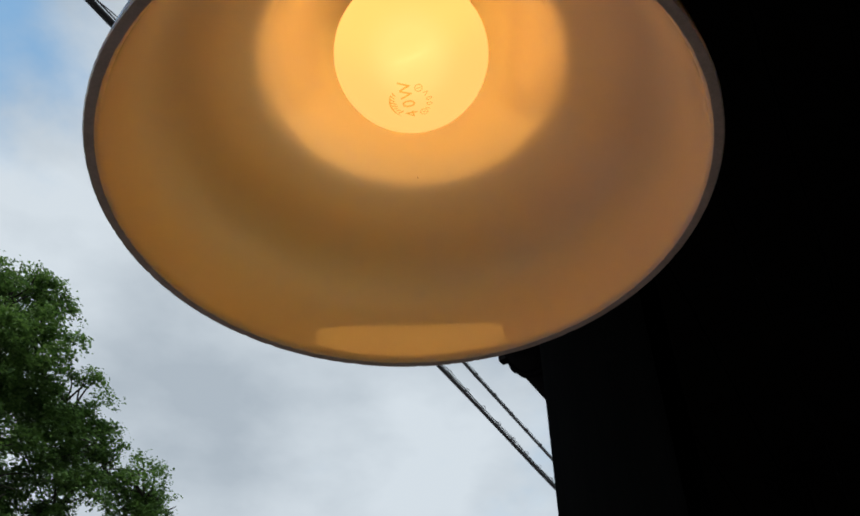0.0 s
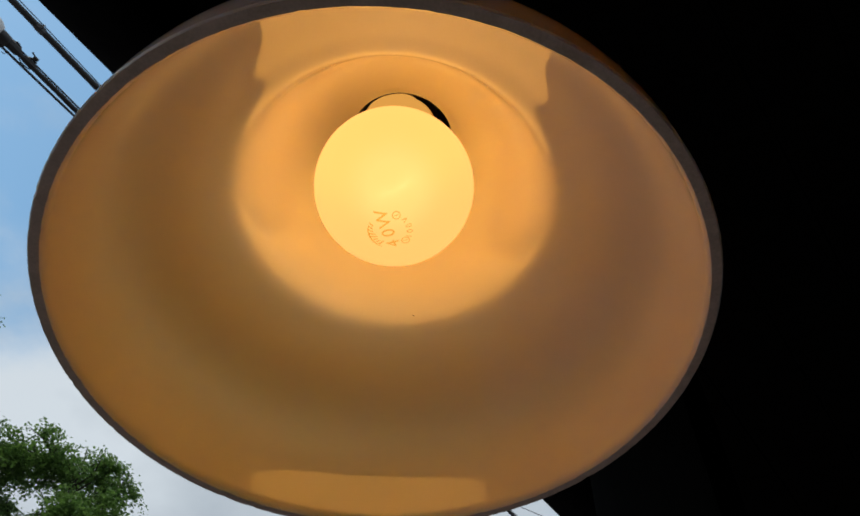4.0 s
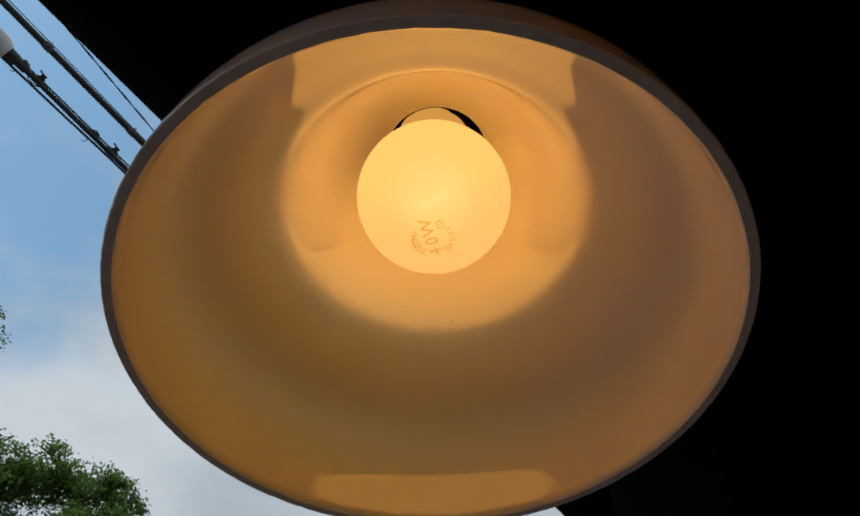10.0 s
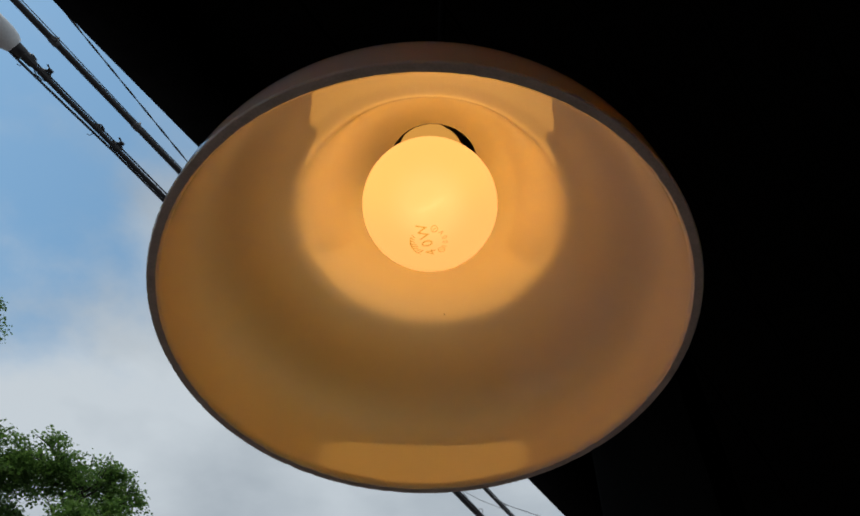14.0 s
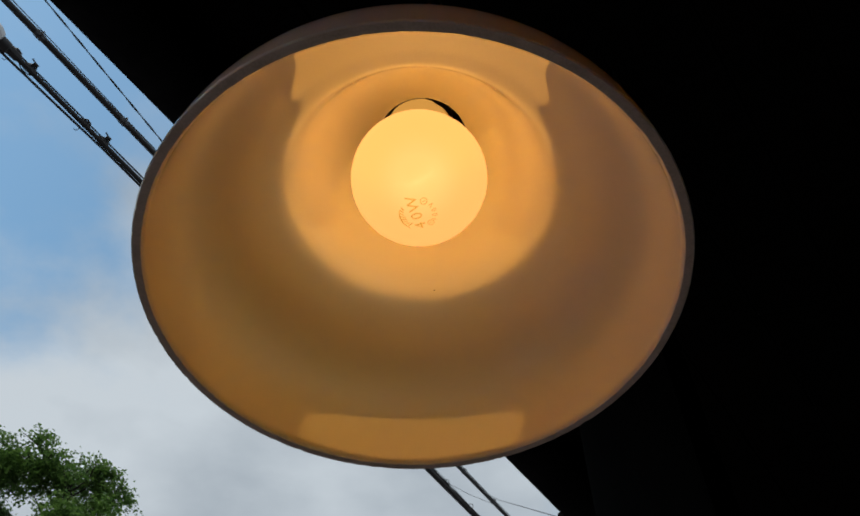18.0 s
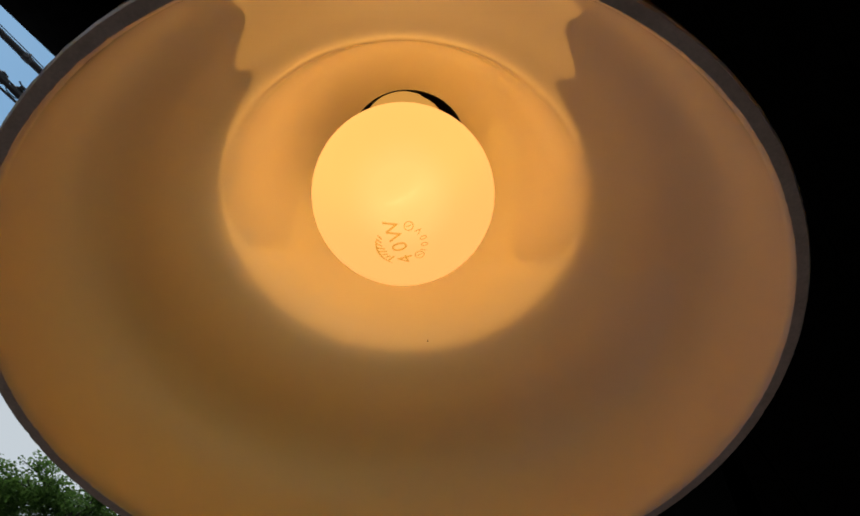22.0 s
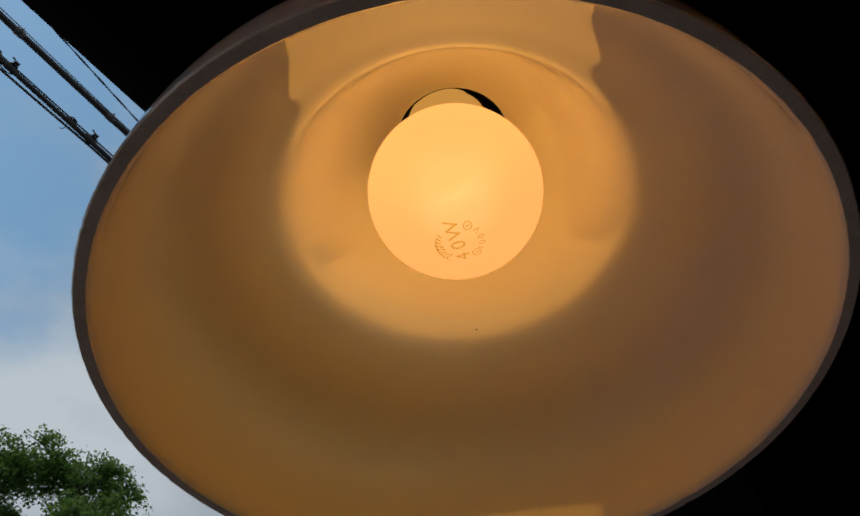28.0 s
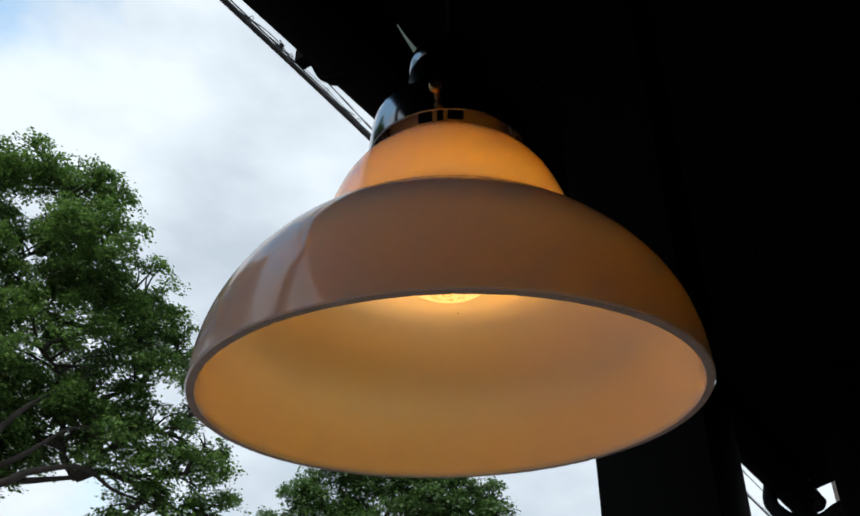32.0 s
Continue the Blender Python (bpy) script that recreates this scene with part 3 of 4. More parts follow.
def build_marks(bulb, rb):
    """Stamp on the bulb's crown: reading line U, letters' upright V, seen from below."""
    U = Vector((-0.309, -0.951))
    V = Vector((-0.951, 0.309))
    base = Vector((0.0001, -0.0002))

    def wrap(bm, lift=0.00012):
        for v in bm.verts:
            p = base + U * v.co.x + V * v.co.y
            rr = rb + lift
            z = -math.sqrt(max(1e-9, rr * rr - p.x * p.x - p.y * p.y))
            v.co = (p.x, p.y, BULB_Z + z)
        return bm

    def turned(bm, x, y, ang):
        m = Matrix.Translation((x, y, 0)) @ Matrix.Rotation(ang, 4, "Z")
        bmesh.ops.transform(bm, matrix=m, verts=bm.verts)
        return bm

    def ring(x, y, r):
        bm = bmesh.new()
        n = 28
        a = [bm.verts.new((x + r * math.cos(2 * math.pi * k / n), y + r * math.sin(2 * math.pi * k / n), 0)) for k in range(n)]
        b = [bm.verts.new((x + 0.78 * r * math.cos(2 * math.pi * k / n), y + 0.78 * r * math.sin(2 * math.pi * k / n), 0)) for k in range(n)]
        for k in range(n):
            bm.faces.new((a[k], a[(k + 1) % n], b[(k + 1) % n], b[k]))
        bar = [bm.verts.new((x + dx * r, y + dy * r, 0)) for dx, dy in ((-0.12, -0.5), (0.12, -0.5), (0.12, 0.5), (-0.12, 0.5))]
        bm.faces.new(bar)
        return bm

    def put(name, bm, label=""):
        bmesh.ops.triangulate(bm, faces=bm.faces[:])
        bmesh.ops.subdivide_edges(bm, edges=[e for e in bm.edges if e.calc_length() > 0.0009], cuts=2)
        bmesh.ops.triangulate(bm, faces=bm.faces[:])
        part(name, wrap(bm), M_INK, bulb, label, smooth=False)

    def glyph(ch, size):
        bm = letter_mesh(ch, size)
        xs, ys = [v.co.x for v in bm.verts], [v.co.y for v in bm.verts]
        bmesh.ops.translate(bm, vec=(-(min(xs) + max(xs)) / 2, -(min(ys) + max(ys)) / 2, 0), verts=bm.verts)
        return bm

    for ch, x in (("4", -0.0054), ("0", -0.0003), ("W", 0.0053)):
        put("marking", turned(glyph(ch, 0.0066), x, 0.0005, 0), "stamped character " + ch)
    # maker's word as plain slanted strokes over a swash
    bm = bmesh.new()
    for k in range(8):
        a, r = radians(131 - k * 11.5), 0.0058 + 0.00012 * k
        p = Vector((r * math.cos(a), r * math.sin(a)))
        out, on = Vector((math.cos(a), math.sin(a))), Vector((math.sin(a), -math.cos(a)))
        h = 0.0026 if k in (0, 3, 4) else 0.0016
        q = [bm.verts.new((p + on * i + out * j).to_3d()) for i, j in ((-0.0006, -h / 2), (-0.0001, -h / 2), (0.0006, h / 2), (0.0001, h / 2))]
        bm.faces.new(q)
    put("maker_mark", bm, "slanted stamped strokes")
    bm = bmesh.new()
    prev = None
    for k in range(21):
        a = radians(140 - k * 4.2)
        w = 0.00010 + 0.00022 * math.sin(math.pi * k / 20)
        pair = [bm.verts.new((rr * math.cos(a), rr * math.sin(a), 0)) for rr in (0.0074 - w, 0.0074 + w)]
        if prev:
            bm.faces.new((prev[0], pair[0], pair[1], prev[1]))
        prev = pair
    put("maker_swash", bm)
    # volts, on an arc below the watts, between two small rings
    for ch, deg in (("1", 234), ("0", 251), ("0", 270), ("V", 292)):
        a = radians(deg)
        put("marking", turned(glyph(ch, 0.0030), 0.0071 * math.cos(a), 0.0071 * math.sin(a), a + math.pi / 2), "stamped character " + ch)
    for deg in (217, 320):
        a = radians(deg)
        put("ring_mark", ring(0.0068 * math.cos(a), 0.0068 * math.sin(a), 0.0015))


build_lamp()


# ---- street cables ----
def along(off, z, az, slope):
    d = Vector((math.cos(radians(az)), math.sin(radians(az)), 0))
    n = Vector((-d.y, d.x, 0))
    base = n * off + Vector((0, 0, RIM + z))
    return lambda s: base + (d + Vector((0, 0, slope))).normalized() * s


def lashing(line, s0, s1, step, r, thin, drop):
    """A thin messenger above a cable, tied to it by small rings."""
    bm = bmesh.new()
    n = int((s1 - s0) / step)
    side = Vector((0.62, -0.5, 0.6)).normalized()
    tube(bm, [line(s0 + k * step) + side * (r + drop * (0.6 + 0.4 * math.cos(k * 1.7))) for k in range(n + 1)], thin, 6)
    for k in range(n + 1):
        c = line(s0 + k * step)
        d = (line(s0 + k * step + 0.1) - c).normalized()
        u = side
        v = d.cross(u)
        loop = [c + d * 0.2 * r + (u * math.cos(a) + v * math.sin(a)) * (r + 0.55 * drop) + u * 0.75 * drop for a in np.linspace(0, 2 * math.pi, 14)]
        tube(bm, loop, thin * 1.5, 5)
        tube(bm, [c - d * 1.6 * r, c - d * r, c + d * r, c + d * 1.6 * r], [r, r * 1.22, r * 1.22, r], 8)
    return bm


def build_cables():
    up = along(2.379, 3.560, 60.42, 0.1077)
    c = thing("service_cable", up(0), "thick black overhead service cable with a lashed messenger wire", "cable", group="overhead cables", kind="")
    inv = c.matrix_world.inverted()
    loc = lambda f: (lambda s: inv @ f(s))
    bm = tube(bmesh.new(), [up(s) - up(0) for s in np.linspace(-20, 34, 60)], 0.0175, 12)
    part("sheath", bm, M_CABLE, c)
    part("messenger", lashing(loc(up), -4.68, 24.0, 0.59, 0.0175, 0.0027, 0.0100), M_WIRE, c, "thin messenger wire with tie rings")
    lo = along(2.303, 3.184, 56.57, 0.0)
    c = thing("cable_bundle", lo(0), "bundle of black overhead cables with joints and a pale sleeve", "cable", group="overhead cables")
    base = lo(0)
    u = Vector((0.55, -0.45, 0.7)).normalized()
    bm = tube(bmesh.new(), [lo(s) - base for s in np.linspace(-20, 30, 70)], 0.0125, 12)
    part("strand", bm, M_CABLE, c)
    bm = tube(bmesh.new(), [lo(s) - base - u * (0.016 + 0.020 / (1 + math.exp((s - 0.15) * 9)) + 0.003 * math.sin(s * 2.1)) for s in np.linspace(-20, 30, 160)], 0.0062, 8)
    part("strand", bm, M_CABLE, c)
    bm = tube(bmesh.new(), [lo(s) - base + u * (0.018 + 0.003 * math.sin(s * 1.4)) for s in np.linspace(-20, 30, 160)], 0.0042, 8)
    part("strand", bm, M_CABLE, c)
    wave = [lo(s) - base + u * (0.014 + 0.022 * math.sin(s * 7.5)) + Vector((0.015 * math.cos(s * 7.5), 0, 0)) for s in np.linspace(0.40, 2.6, 90)]
    part("loose_wire", tube(bmesh.new(), wave, 0.0028, 6), M_CABLE, c)
    part("tie_rings", lashing(lambda s: lo(s) - base, 1.0, 14.0, 0.33, 0.0125, 0.0018, 0.022), M_WIRE, c)
    for s, big, bolt in ((-0.13, 1.25, False), (-0.04, 0.95, True), (0.30, 0.8, False), (0.42, 0.9, True), (1.10, 0.8, False), (1.9, 0.8, True)):
        bm = bmesh.new()
        p = lo(s) - base + u * 0.004
        d = (lo(s + 0.1) - lo(s)).normalized()
        tube(bm, [p - d * 0.036 * big, p - d * 0.018 * big, p + d * 0.018 * big, p + d * 0.034 * big], [0.013, 0.020 * big, 0.019 * big, 0.013], 8)
        tube(bm, [p + u * 0.012 - d * 0.02, p + u * 0.026, p + u * 0.020 + d * 0.025], 0.006 * big, 7)
        if bolt:
            tube(bm, [p + u * 0.012, p + u * 0.040, p + u * 0.046 - d * 0.020], 0.0045, 7)
            tube(bm, [p + u * 0.036 - d * 0.004, p + u * 0.036 + d * 0.022], 0.008, 8)
        else:
            tube(bm, [p - u * 0.030, p - u * 0.052 - d * 0.006, p - u * 0.055 - d * 0.02], 0.0022, 6)
        part("clamp", bm, M_CABLE, c)
    bm = tube(bmesh.new(), spline([lo(-0.10) - base + u * 0.01, lo(-0.07) - base - u * 0.02, lo(-0.02) - base - u * 0.016, lo(0.0) - base + u * 0.02], 6), 0.003, 6)
    part("bond_wire", bm, M_CABLE, c)
    p, d = lo(-0.31) - base, (lo(0.1) - lo(0)).normalized()
    bm = tube(bmesh.new(), [p - d * 0.20, p - d * 0.17, p + d * 0.04, p + d * 0.075, p + d * 0.100, p + d * 0.106], [0.03, 0.060, 0.060, 0.053, 0.040, 0.020], 20)
    part("sleeve", bm, M_SLEEVE, c, "pale plastic joint sleeve")
    bm = tube(bmesh.new(), [p + d * 0.09, p + d * 0.105, p + d * 0.15, p + d * 0.165], [0.02, 0.032, 0.030, 0.016], 12)
    part("gland", bm, M_CABLE, c)
    th = along(2.637, 4.248, 61.28, 0.0)
    c = thing("twisted_drop_wire", th(0), "thin twisted black drop wire over the street", "cable", group="overhead cables")
    run = [th(x) - th(0) for x in np.linspace(-6, 1.5, 60)]
    run += spline([th(1.5) - th(0), th(2.3) - th(0) + Vector((0.02, -0.02, -0.2)), lo(3.6) - th(0) + u * 0.02, lo(4.4) - th(0) + u * 0.015], 12)[1:]
    run = spline(run, 5)
    for ph in (0, math.pi):
        pts = [p + Vector((math.cos(k * 0.5 + ph), 0, math.sin(k * 0.5 + ph))) * 0.0034 for k, p in enumerate(run)]
        part("strand", tube(bmesh.new(), pts, 0.0034, 5, False), M_CABLE, c)
    # thin wires: gutter bracket to cable, and bundle to cable
    for a, b, label in ((at(1.13, 0.478, RIM + 0.745), up(5.15), "thin grey wire from the gutter to the cable"), (lo(3.55), up(5.42), "thin grey wire tied between two overhead cables")):
        c = thing("guy_wire", a, label, "wire", group="guy wires")
        part("wire", tube(bmesh.new(), [a - a, (b - a) * 0.5 + Vector((0, 0, -0.02)), b - a], [0.0011, 0.0018, 0.0024], 6), M_WIRE, c)


build_cables()


# ---- drain pipe at the far post ----
def build_drain():
    a = at(2.91, 0.43, RIM + 0.71)
    pipe = thing("drain_pipe", a, "black curved drain pipe from the gutter to the porch post", "pipe")
    pts = spline([a + Vector((0, 0, 0.02)), at(2.91, 0.455, RIM + 0.66), at(2.85, 0.45, RIM + 0.585), at(2.75, 0.375, RIM + 0.505), at(2.65, 0.270, RIM + 0.470), at(2.56, 0.190, RIM + 0.482), at(2.515, 0.125, RIM + 0.485), at(2.505, 0.100, RIM + 0.42), at(2.500, 0.100, RIM + 0.25), at(2.500, 0.100, 0.0)], 8)
    part("pipe", tube(bmesh.new(), [p - a for p in pts], 0.026, 16), M_GUTTER, pipe)
    pts = spline([at(1.75, 0.435, RIM + 0.716), at(2.4, 0.432, RIM + 0.700), at(2.8, 0.430, RIM + 0.684), at(3.2, 0.430, RIM + 0.670), at(3.36, 0.430, RIM + 0.666)], 6)
    part("leader", tube(bmesh.new(), [p - a for p in pts], 0.040, 18), M_GUTTER, pipe, "black sloping leader under the gutter's end")
    rng = random.Random(21)
    bm = bmesh.new()
    for k in range(16):
        p = at(3.36 + rng.uniform(-0.02, 0.05), 0.43 + rng.uniform(-0.05, 0.06), RIM + 0.69 + rng.uniform(-0.05, 0.09)) - a
        q = p + Vector((rng.uniform(-0.05, 0.05), rng.uniform(-0.05, 0.05), rng.uniform(-0.07, 0.03)))
        tube(bm, [p, p.lerp(q, 0.5) + Vector((0, 0, 0.01)), q], [0.010, 0.013, 0.002], 5)
    part("caught_litter", bm, M_BARK, pipe, "dry leaves caught at the open end")
    for k, z in enumerate((0.6, 1.7)):
        bm = tube(bmesh.new(), [at(2.500, 0.100, z) - a, at(2.500, 0.100, z + 0.03) - a], 0.029, 16)
        part("pipe_strap", bm, M_STEEL, pipe)


build_drain()


def build_downpipe():
    a = at(-0.43, GUT_OFF, GUT_Z - GUT_R + 0.004)
    pipe = thing("downpipe", a, "dark round rain downpipe under the porch gutter", "pipe")
    pts = spline([a, at(-0.435, GUT_OFF, 2.60), at(-0.47, 0.418, 2.49), at(-0.55, 0.418, 2.36), at(-0.60, 0.416, 2.26), at(-0.615, 0.415, 2.10), at(-0.615, 0.415, 1.0), at(-0.615, 0.415, 0.0)], 8)
    part("pipe", tube(bmesh.new(), [p - a for p in pts], 0.030, 18), M_GUTTER, pipe)
    bm = lathe(bmesh.new(), [(0.0, -0.03), (0.036, -0.03), (0.038, -0.01), (0.038, 0.0), (0.0, 0.0)], 24)
    part("outlet_collar", bm, M_GUTTER, pipe)


build_downpipe()


# ---- utility pole with street lamp and transformer ----
def build_pole():
    d = 17.0
    base = Vector((d * math.cos(radians(60.85)), d * math.sin(radians(60.85)) - 0.2, 0))
    pole = thing("utility_pole", base, "concrete utility pole with pale transformer and street lamp", "utility pole")
    bm = tube(bmesh.new(), [(0, 0, 0), (0, 0, 5), (0, 0, 10.5)], [0.10, 0.085, 0.07], 20)
    part("shaft", bm, M_CONCRETE, pole)
    bm = lathe(bmesh.new(), [(0, 3.55), (0.16, 3.55), (0.30, 3.75), (0.30, 4.15), (0.20, 4.45), (0.12, 4.75), (0, 4.78)], 32)
    bmesh.ops.translate(bm, vec=(-0.08, -0.24, 0.48), verts=bm.verts)
    part("transformer", bm, M_GREY, pole, "pale grey transformer can")
    side = Vector((-math.sin(radians(60.85)), math.cos(radians(60.85)), 0))
    arm = [Vector((0, 0, 5.08)), side * 0.4 + Vector((0, 0, 5.10)), side * 0.86 + Vector((0, 0, 5.08))]
    part("lamp_arm", tube(bmesh.new(), arm, 0.016, 10), M_GREY, pole)
    h = side * 0.86 + Vector((0, 0, 5.06))
    part("lamp_head", tube(bmesh.new(), [h - side * 0.08, h, h + side * 0.12, h + side * 0.22], [0.016, 0.036, 0.038, 0.014], 12), M_CABLE, pole, "dark slim street-lamp head")
    for z, w in ((9.6, 0.9), (8.7, 0.7)):
        bm = bmesh.new()
        box(bm, 2 * w, 0.08, 0.08, (0, 0, z), bevel=0.01, turn=Matrix.Rotation(radians(-20), 4, "Z"))
        part("crossarm", bm, M_GREY, pole)


build_pole()


# ---- trees ----
def polar(az, el, d):
    """A place by direction and level distance from the lamp."""
    return Vector((d * math.cos(radians(az)), d * math.sin(radians(az)), 1.85 + d * math.tan(radians(el))))


def holes(p):
    """Smooth hills and hollows that thin a crown in places."""
    x, y, z = p[:, 0], p[:, 1], p[:, 2]
    return np.sin(3.1 * x + 1.7 * z) * np.sin(2.6 * y - 2.2 * z + 1) + 0.7 * np.sin(5.3 * z + 2.9 * x - 1.3 * y) * np.sin(4.7 * x + 3.9 * y + 0.6)


def crown_mesh(name, blobs, pads, leaves, size, seed, material, parent, base):
    """Leaves on sprigs, sprigs on flat drooping pads, pads through some uneven masses."""
    rng = np.random.default_rng(seed)
    vol = np.array([b[1] ** 2 for b in blobs])
    cnt = np.maximum(5, (pads * vol / vol.sum()).astype(int))
    P, Q = [], []
    for (c, r, flat), k in zip(blobs, cnt):
        d = rng.normal(size=(k, 3))
        d /= np.linalg.norm(d, axis=1)[:, None]
        rad = r * (0.25 + 0.85 * rng.random(k) ** 0.5)
        cc = np.array(c)[None] + d * rad[:, None] * np.array([1, 1, flat])[None]
        keep = holes(cc) < 0.42 + 0.3 * rng.random(k)
        for p, o in zip(cc[keep], d[keep]):
            s = size * 20 * rng.uniform(0.16, 0.34) * min(1.0, 0.55 + r * 0.5)
            m = int(5 + 46 * (s / (size * 20)) ** 1.3 * 2)
            ang, rho = rng.random(m) * 6.283, rng.random(m) ** 0.55
            sp = np.stack([np.cos(ang) * rho, np.sin(ang) * rho, 0.72 * (1 - rho ** 2) - 0.26 + rng.normal(size=m) * 0.15], 1) * s
            sp += o[None] * np.array([0.5, 0.5, 0.2]) * s * rng.random((m, 1))
            for q, a2 in zip(sp, ang):
                n = int(leaves * (0.6 + 0.8 * rng.random()))
                off = rng.normal(size=(n, 3)) * np.array([1, 1, 0.75]) * size * 1.0
                P.append(p[None] + q[None] + off)
                Q.append(np.repeat(np.array([[math.cos(a2) * 0.7, math.sin(a2) * 0.7, 0.5]]), n, 0))
    P, Q = np.concatenate(P), np.concatenate(Q)
    n = len(P)
    nor = Q * 0.5 + rng.normal(size=(n, 3)) * 0.45 + np.array([0, 0, 0.8])
    nor /= np.linalg.norm(nor, axis=1)[:, None]
    t = np.cross(nor, rng.normal(size=(n, 3)))
    t /= np.linalg.norm(t, axis=1)[:, None]
    b = np.cross(nor, t)
    L = (size * (0.6 + 0.8 * rng.random(n)))[:, None]
    W = L * 0.36
    v = np.stack([P - t * L * 0.5, P + b * W + nor * L * 0.10, P + t * L * 0.55 - nor * L * 0.12, P - b * W + nor * L * 0.10], 1).reshape(-1, 3) - np.array(base)[None]
    i = np.arange(n)[:, None] * 4
    f = np.concatenate([i + np.array([[0, 1, 2]]), i + np.array([[0, 2, 3]])], 1).reshape(-1, 3)
    me = bpy.data.meshes.new(name)
    me.vertices.add(len(v))
    me.vertices.foreach_set("co", v.ravel())
    me.loops.add(len(f) * 3)
    me.loops.foreach_set("vertex_index", f.ravel().astype(np.int32))
    me.polygons.add(len(f))
    me.polygons.foreach_set("loop_start", np.arange(len(f), dtype=np.int32) * 3)
    me.update()
    me.materials.append(material)
    ob = new(name, me)
    ob.parent = parent
    return ob


def limb_path(a, b, rng, sag=0.12):
    a, b = Vector(a), Vector(b)
    ln = (b - a).length
    mid = a.lerp(b, 0.5) + Vector((rng.uniform(-1, 1), rng.uniform(-1, 1), rng.uniform(-0.2, 1))) * ln * sag
    return spline([a, mid, b], 6)


def build_tree(name, label, base, blobs, pads, leaves, size, seed, mat, trunk_r, forks):
    """forks: where the main limbs part; each mass hangs on the nearest one below it."""
    tree = thing(name, base, label, "tree", group="street trees")
    rng = random.Random(seed)
    base = Vector(base)
    f = [Vector(p) for p in forks]
    bm = bmesh.new()
    pts = spline([base, base.lerp(f[0], 0.5) + Vector((0.1, -0.08, 0)), *f], 6)
    k = len(pts) - 1
    tube(bm, [p - base for p in pts], [trunk_r * (1.2 * (1 - i / k) ** 1.5 + 0.14) for i in range(k + 1)], 14)
    part("trunk", bm, M_BARK, tree)
    joints = [(p, 0.0) for p in f]
    for c, r, _ in sorted(blobs, key=lambda q: min((Vector(q[0]) - p).length for p in f)):
        c = Vector(c)
        bm = bmesh.new()
        st, far = min(joints, key=lambda q: (q[0] - c).length + 0.25 * q[1] + (0.5 if q[0].z > c.z else 0.0))
        joints.append((c, far + (c - st).length))
        pts = limb_path(st, c, rng, 0.17)
        k = len(pts) - 1
        r0 = trunk_r * 0.30 / (1.0 + 0.55 * far)
        tube(bm, [p - base for p in pts], [r0 * (1 - 0.6 * i / k) + 0.006 for i in range(k + 1)], 8)
        for _ in range(9):
            d = Vector((rng.gauss(0, 1), rng.gauss(0, 1), rng.gauss(0.1, 0.5))).normalized()
            tw = limb_path(pts[rng.randint(k // 2, k)], c + d * r * rng.uniform(0.8, 1.12), rng, 0.14)
            tube(bm, [p - base for p in tw], [0.018 * (1 - 0.8 * i / (len(tw) - 1)) + 0.003 for i in range(len(tw))], 5)
        part("limb", bm, M_BARK, tree)
    crown_mesh("crown", blobs, pads, leaves, size, seed, mat, tree, base)
    return tree


BIG = [(polar(az, el, d), r * d / 11.0, 0.8) for az, el, d, r in (
    (134.0, 37.3, 12.6, 0.60), (138, 38, 12.8, 0.9), (123.6, 32.7, 12.0, 0.60), (120.3, 32.6, 11.7, 0.52), (117.0, 32.9, 11.6, 0.32),
    (127.5, 31.0, 12.6, 0.75), (117.8, 28.6, 11.7, 0.78), (121.6, 27.5, 12.4, 0.90), (114.0, 27.0, 11.8, 0.52), (112.1, 24.4, 12.0, 0.50), (115.6, 23.6, 12.4, 0.85),
    (119.2, 21.6, 11.8, 0.95), (111.4, 20.8, 12.0, 0.50), (114.9, 18.4, 12.3, 0.64), (117.9, 16.0, 12.5, 0.38), (112.7, 15.9, 11.8, 0.52), (109.0, 17.2, 12.1, 0.50),
    (107.3, 14.6, 11.9, 0.50), (109.9, 13.4, 12.2, 0.36), (106.1, 16.4, 12.0, 0.30), (111.0, 11.2, 11.8, 0.28), (105.7, 12.2, 12.2, 0.37), (108.2, 10.8, 12.0, 0.40),
    (128, 24.0, 12.6, 1.2), (126, 17.5, 12.8, 0.9), (133, 30.0, 13.2, 1.1), (137, 22, 13.0, 1.3), (142, 30.0, 13.0, 1.3), (107.2, 22.4, 12.2, 0.38), (105.8, 20.6, 12.3, 0.38), (109.3, 22.8, 12.2, 0.35), (107.0, 19.0, 12.2, 0.36),
    (117.2, 17.4, 12.2, 0.60), (120.0, 16.4, 12.4, 0.70), (146, 37, 13.4, 1.2), (150, 27, 13.6, 1.4), (156, 35, 13.8, 1.3), (161, 25, 13.8, 1.3), (146, 18, 13.4, 1.2), (119.4, 12.6, 12.2, 0.24), (116.2, 15.7, 12.1, 0.36), (119.8, 14.7, 12.2, 0.40), (122.0, 12.8, 12.2, 0.45), (151, 41, 13.6, 1.1), (160, 36, 13.8, 1.2), (166, 30, 13.8, 1.2), (170, 24, 13.8, 1.3))]
big_tree = build_tree("broadleaf_tree", "tall broad green leafy tree beyond the street", polar(129, 0, 12.6).xy.to_3d(), BIG, 3700, 12, 0.054, 5, M_LEAF, 0.24, (polar(127, 8.0, 12.5), polar(123.0, 12.2, 12.3), polar(118.6, 12.8, 12.2), polar(114.5, 13.6, 12.1)))
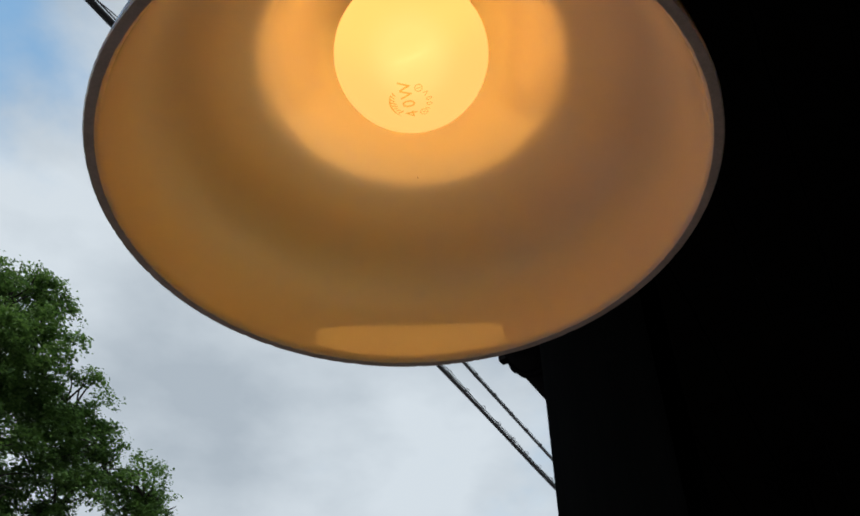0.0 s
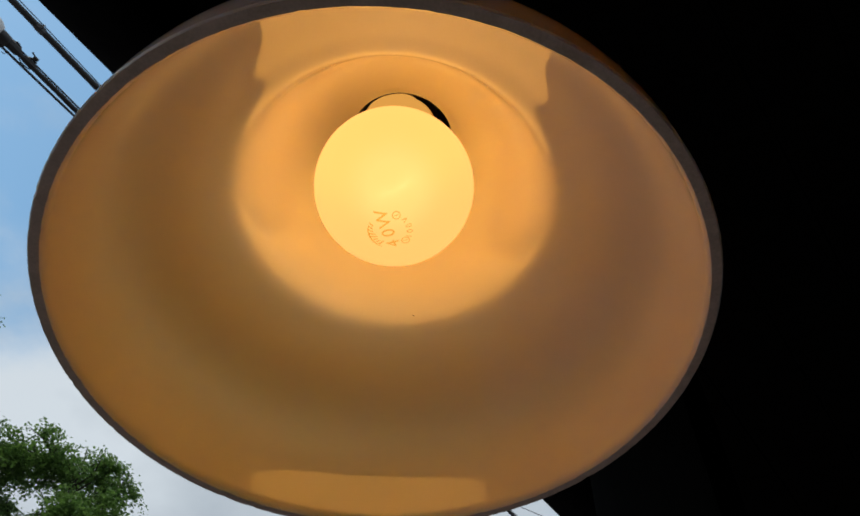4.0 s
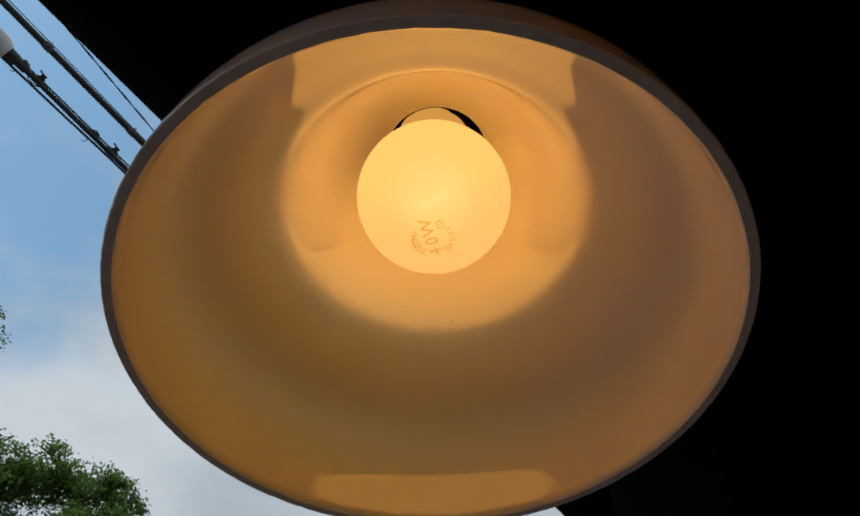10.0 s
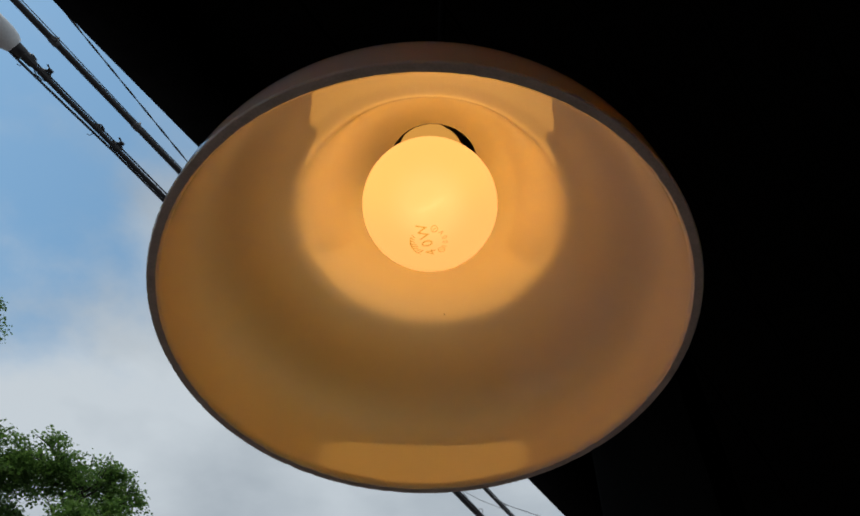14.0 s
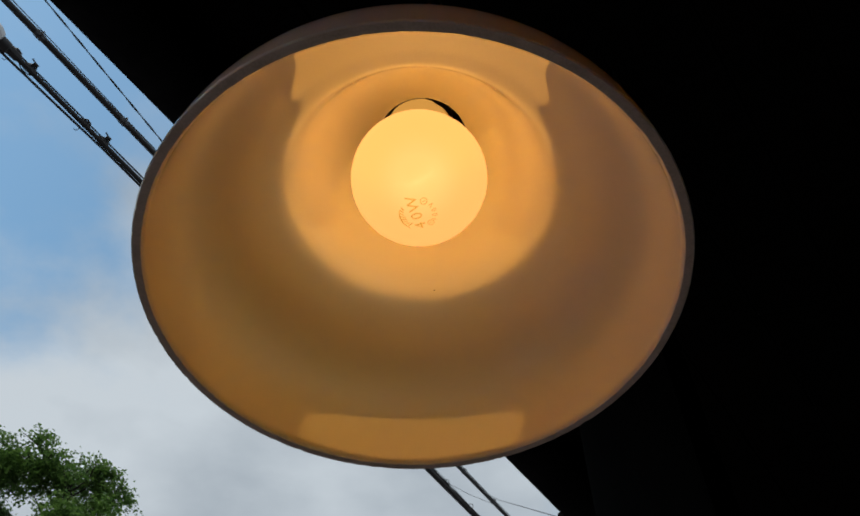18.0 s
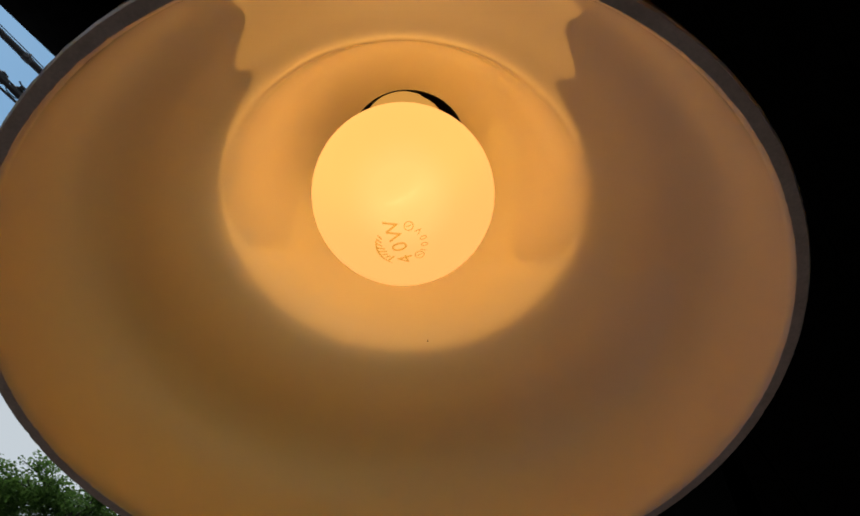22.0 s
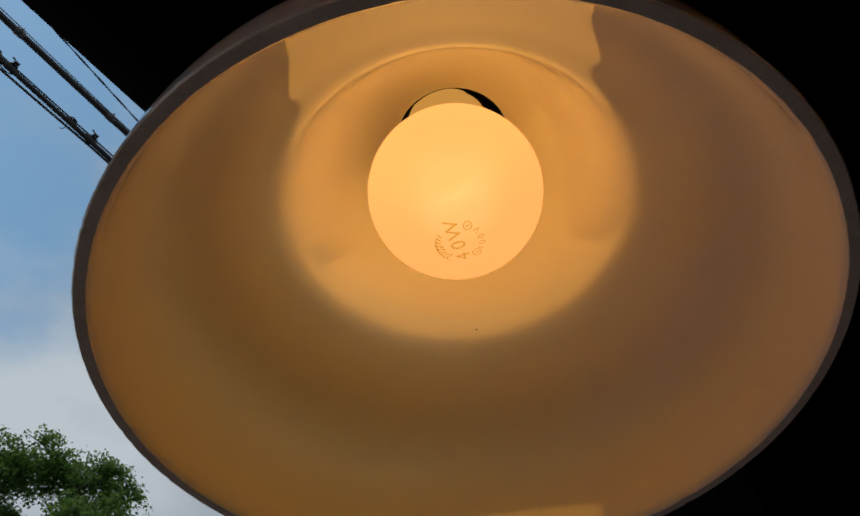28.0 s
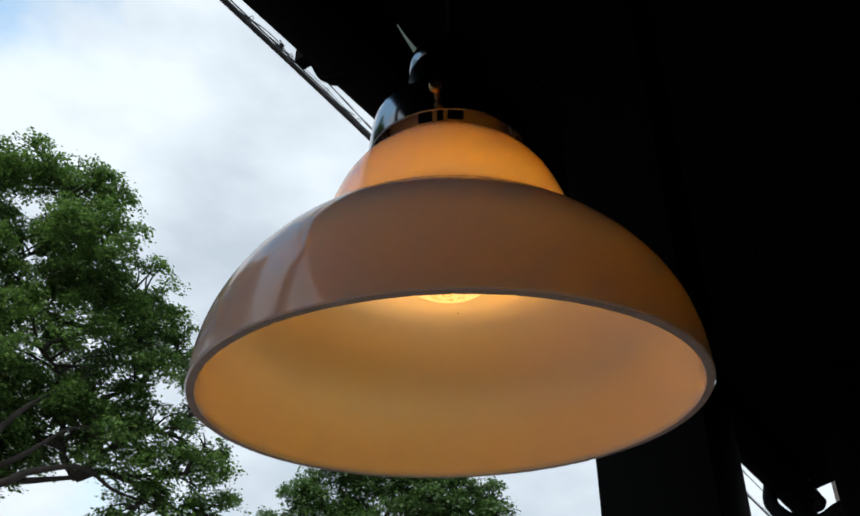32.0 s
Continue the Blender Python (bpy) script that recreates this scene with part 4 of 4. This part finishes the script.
# heavy boughs that show below the crown
for line, r0 in (
        (((123.0, 11.6, 12.3), (119.4, 12.5, 11.6), (117.7, 13.5, 11.5), (116.2, 14.0, 11.5), (114.7, 14.3, 11.5), (113.4, 13.9, 11.6), (111.8, 13.0, 11.7), (108.8, 12.3, 11.9)), 0.060),
        (((123.0, 12.2, 12.3), (120.8, 15.0, 11.6), (119.6, 16.7, 11.5), (118.4, 18.1, 11.5), (115.4, 20.4, 11.8)), 0.075),
        (((122.0, 12.4, 12.1), (119.0, 14.0, 11.6), (117.3, 15.4, 11.5), (115.7, 16.7, 11.5), (113.0, 17.2, 11.8)), 0.050)):
    pts = spline([polar(*q) - big_tree.location for q in line], 5)
    k = len(pts) - 1
    part("bough", tube(bmesh.new(), pts, [r0 * (1 - 0.8 * (i / k) ** 1.3) for i in range(k + 1)], 10), M_BARK, big_tree)
SMALL = [(polar(az, el, d), r, 1.0) for az, el, d, r in (
    (91.3, 18.0, 20.0, 0.42), (92.8, 17.4, 20.2, 0.42), (97.3, 17.0, 20.1, 0.34), (96.2, 15.4, 20.0, 0.55), (93.6, 14.8, 20.2, 0.72), (90.6, 15.9, 20.1, 0.55), (87.8, 15.5, 20.3, 0.58), (85.6, 14.3, 20.2, 0.46), (98.6, 13.6, 19.9, 0.45), (89.0, 13.4, 20.0, 0.75), (84.6, 12.8, 20.2, 0.40),
    (99.2, 11.4, 19.9, 0.50), (96.0, 11.8, 20.3, 0.8), (92.5, 11.6, 20.1, 0.9), (86.6, 11.4, 20.2, 0.65), (101.2, 10.0, 19.9, 0.42), (95, 7.4, 20, 1.5), (89, 8.2, 20.3, 1.4))]
build_tree("broadleaf_tree", "smaller dense dark green leafy tree farther down the street", polar(93, 0, 20).xy.to_3d(), SMALL, 760, 12, 0.078, 8, M_LEAF2, 0.17, (polar(93, 3.5, 20), polar(92.5, 8.0, 20), polar(92, 13.0, 20)))
SIDE = [(polar(az, el, d), r, 0.85) for az, el, d, r in ((178, 17, 14.0, 1.6), (184, 20, 14.2, 1.5), (191, 18, 14.0, 1.6), (198, 20, 14.4, 1.5), (206, 17, 14.0, 1.6), (182, 11, 14, 1.7), (190, 10, 14, 1.7), (200, 11, 14, 1.7))]
build_tree("broadleaf_tree", "broad green tree beside the street, mirrored in the lamp glass", polar(190, 0, 14).xy.to_3d(), SIDE, 620, 9, 0.10, 15, M_LEAF, 0.2, (polar(190, 5.0, 14), polar(190, 10.0, 14)))
FAR = [(polar(az, el, d), r, 0.8) for az, el, d, r in ((66.6, 7.0, 32.0, 1.6), (64.8, 7.2, 32.5, 1.3), (69, 6.0, 32.0, 1.8))]
build_tree("broadleaf_tree", "far low green tree top behind the porch post", polar(66.6, 0, 32).xy.to_3d(), FAR, 120, 7, 0.13, 12, M_LEAF2, 0.16, (polar(66.6, 2.5, 32), polar(66.6, 5.0, 32)))
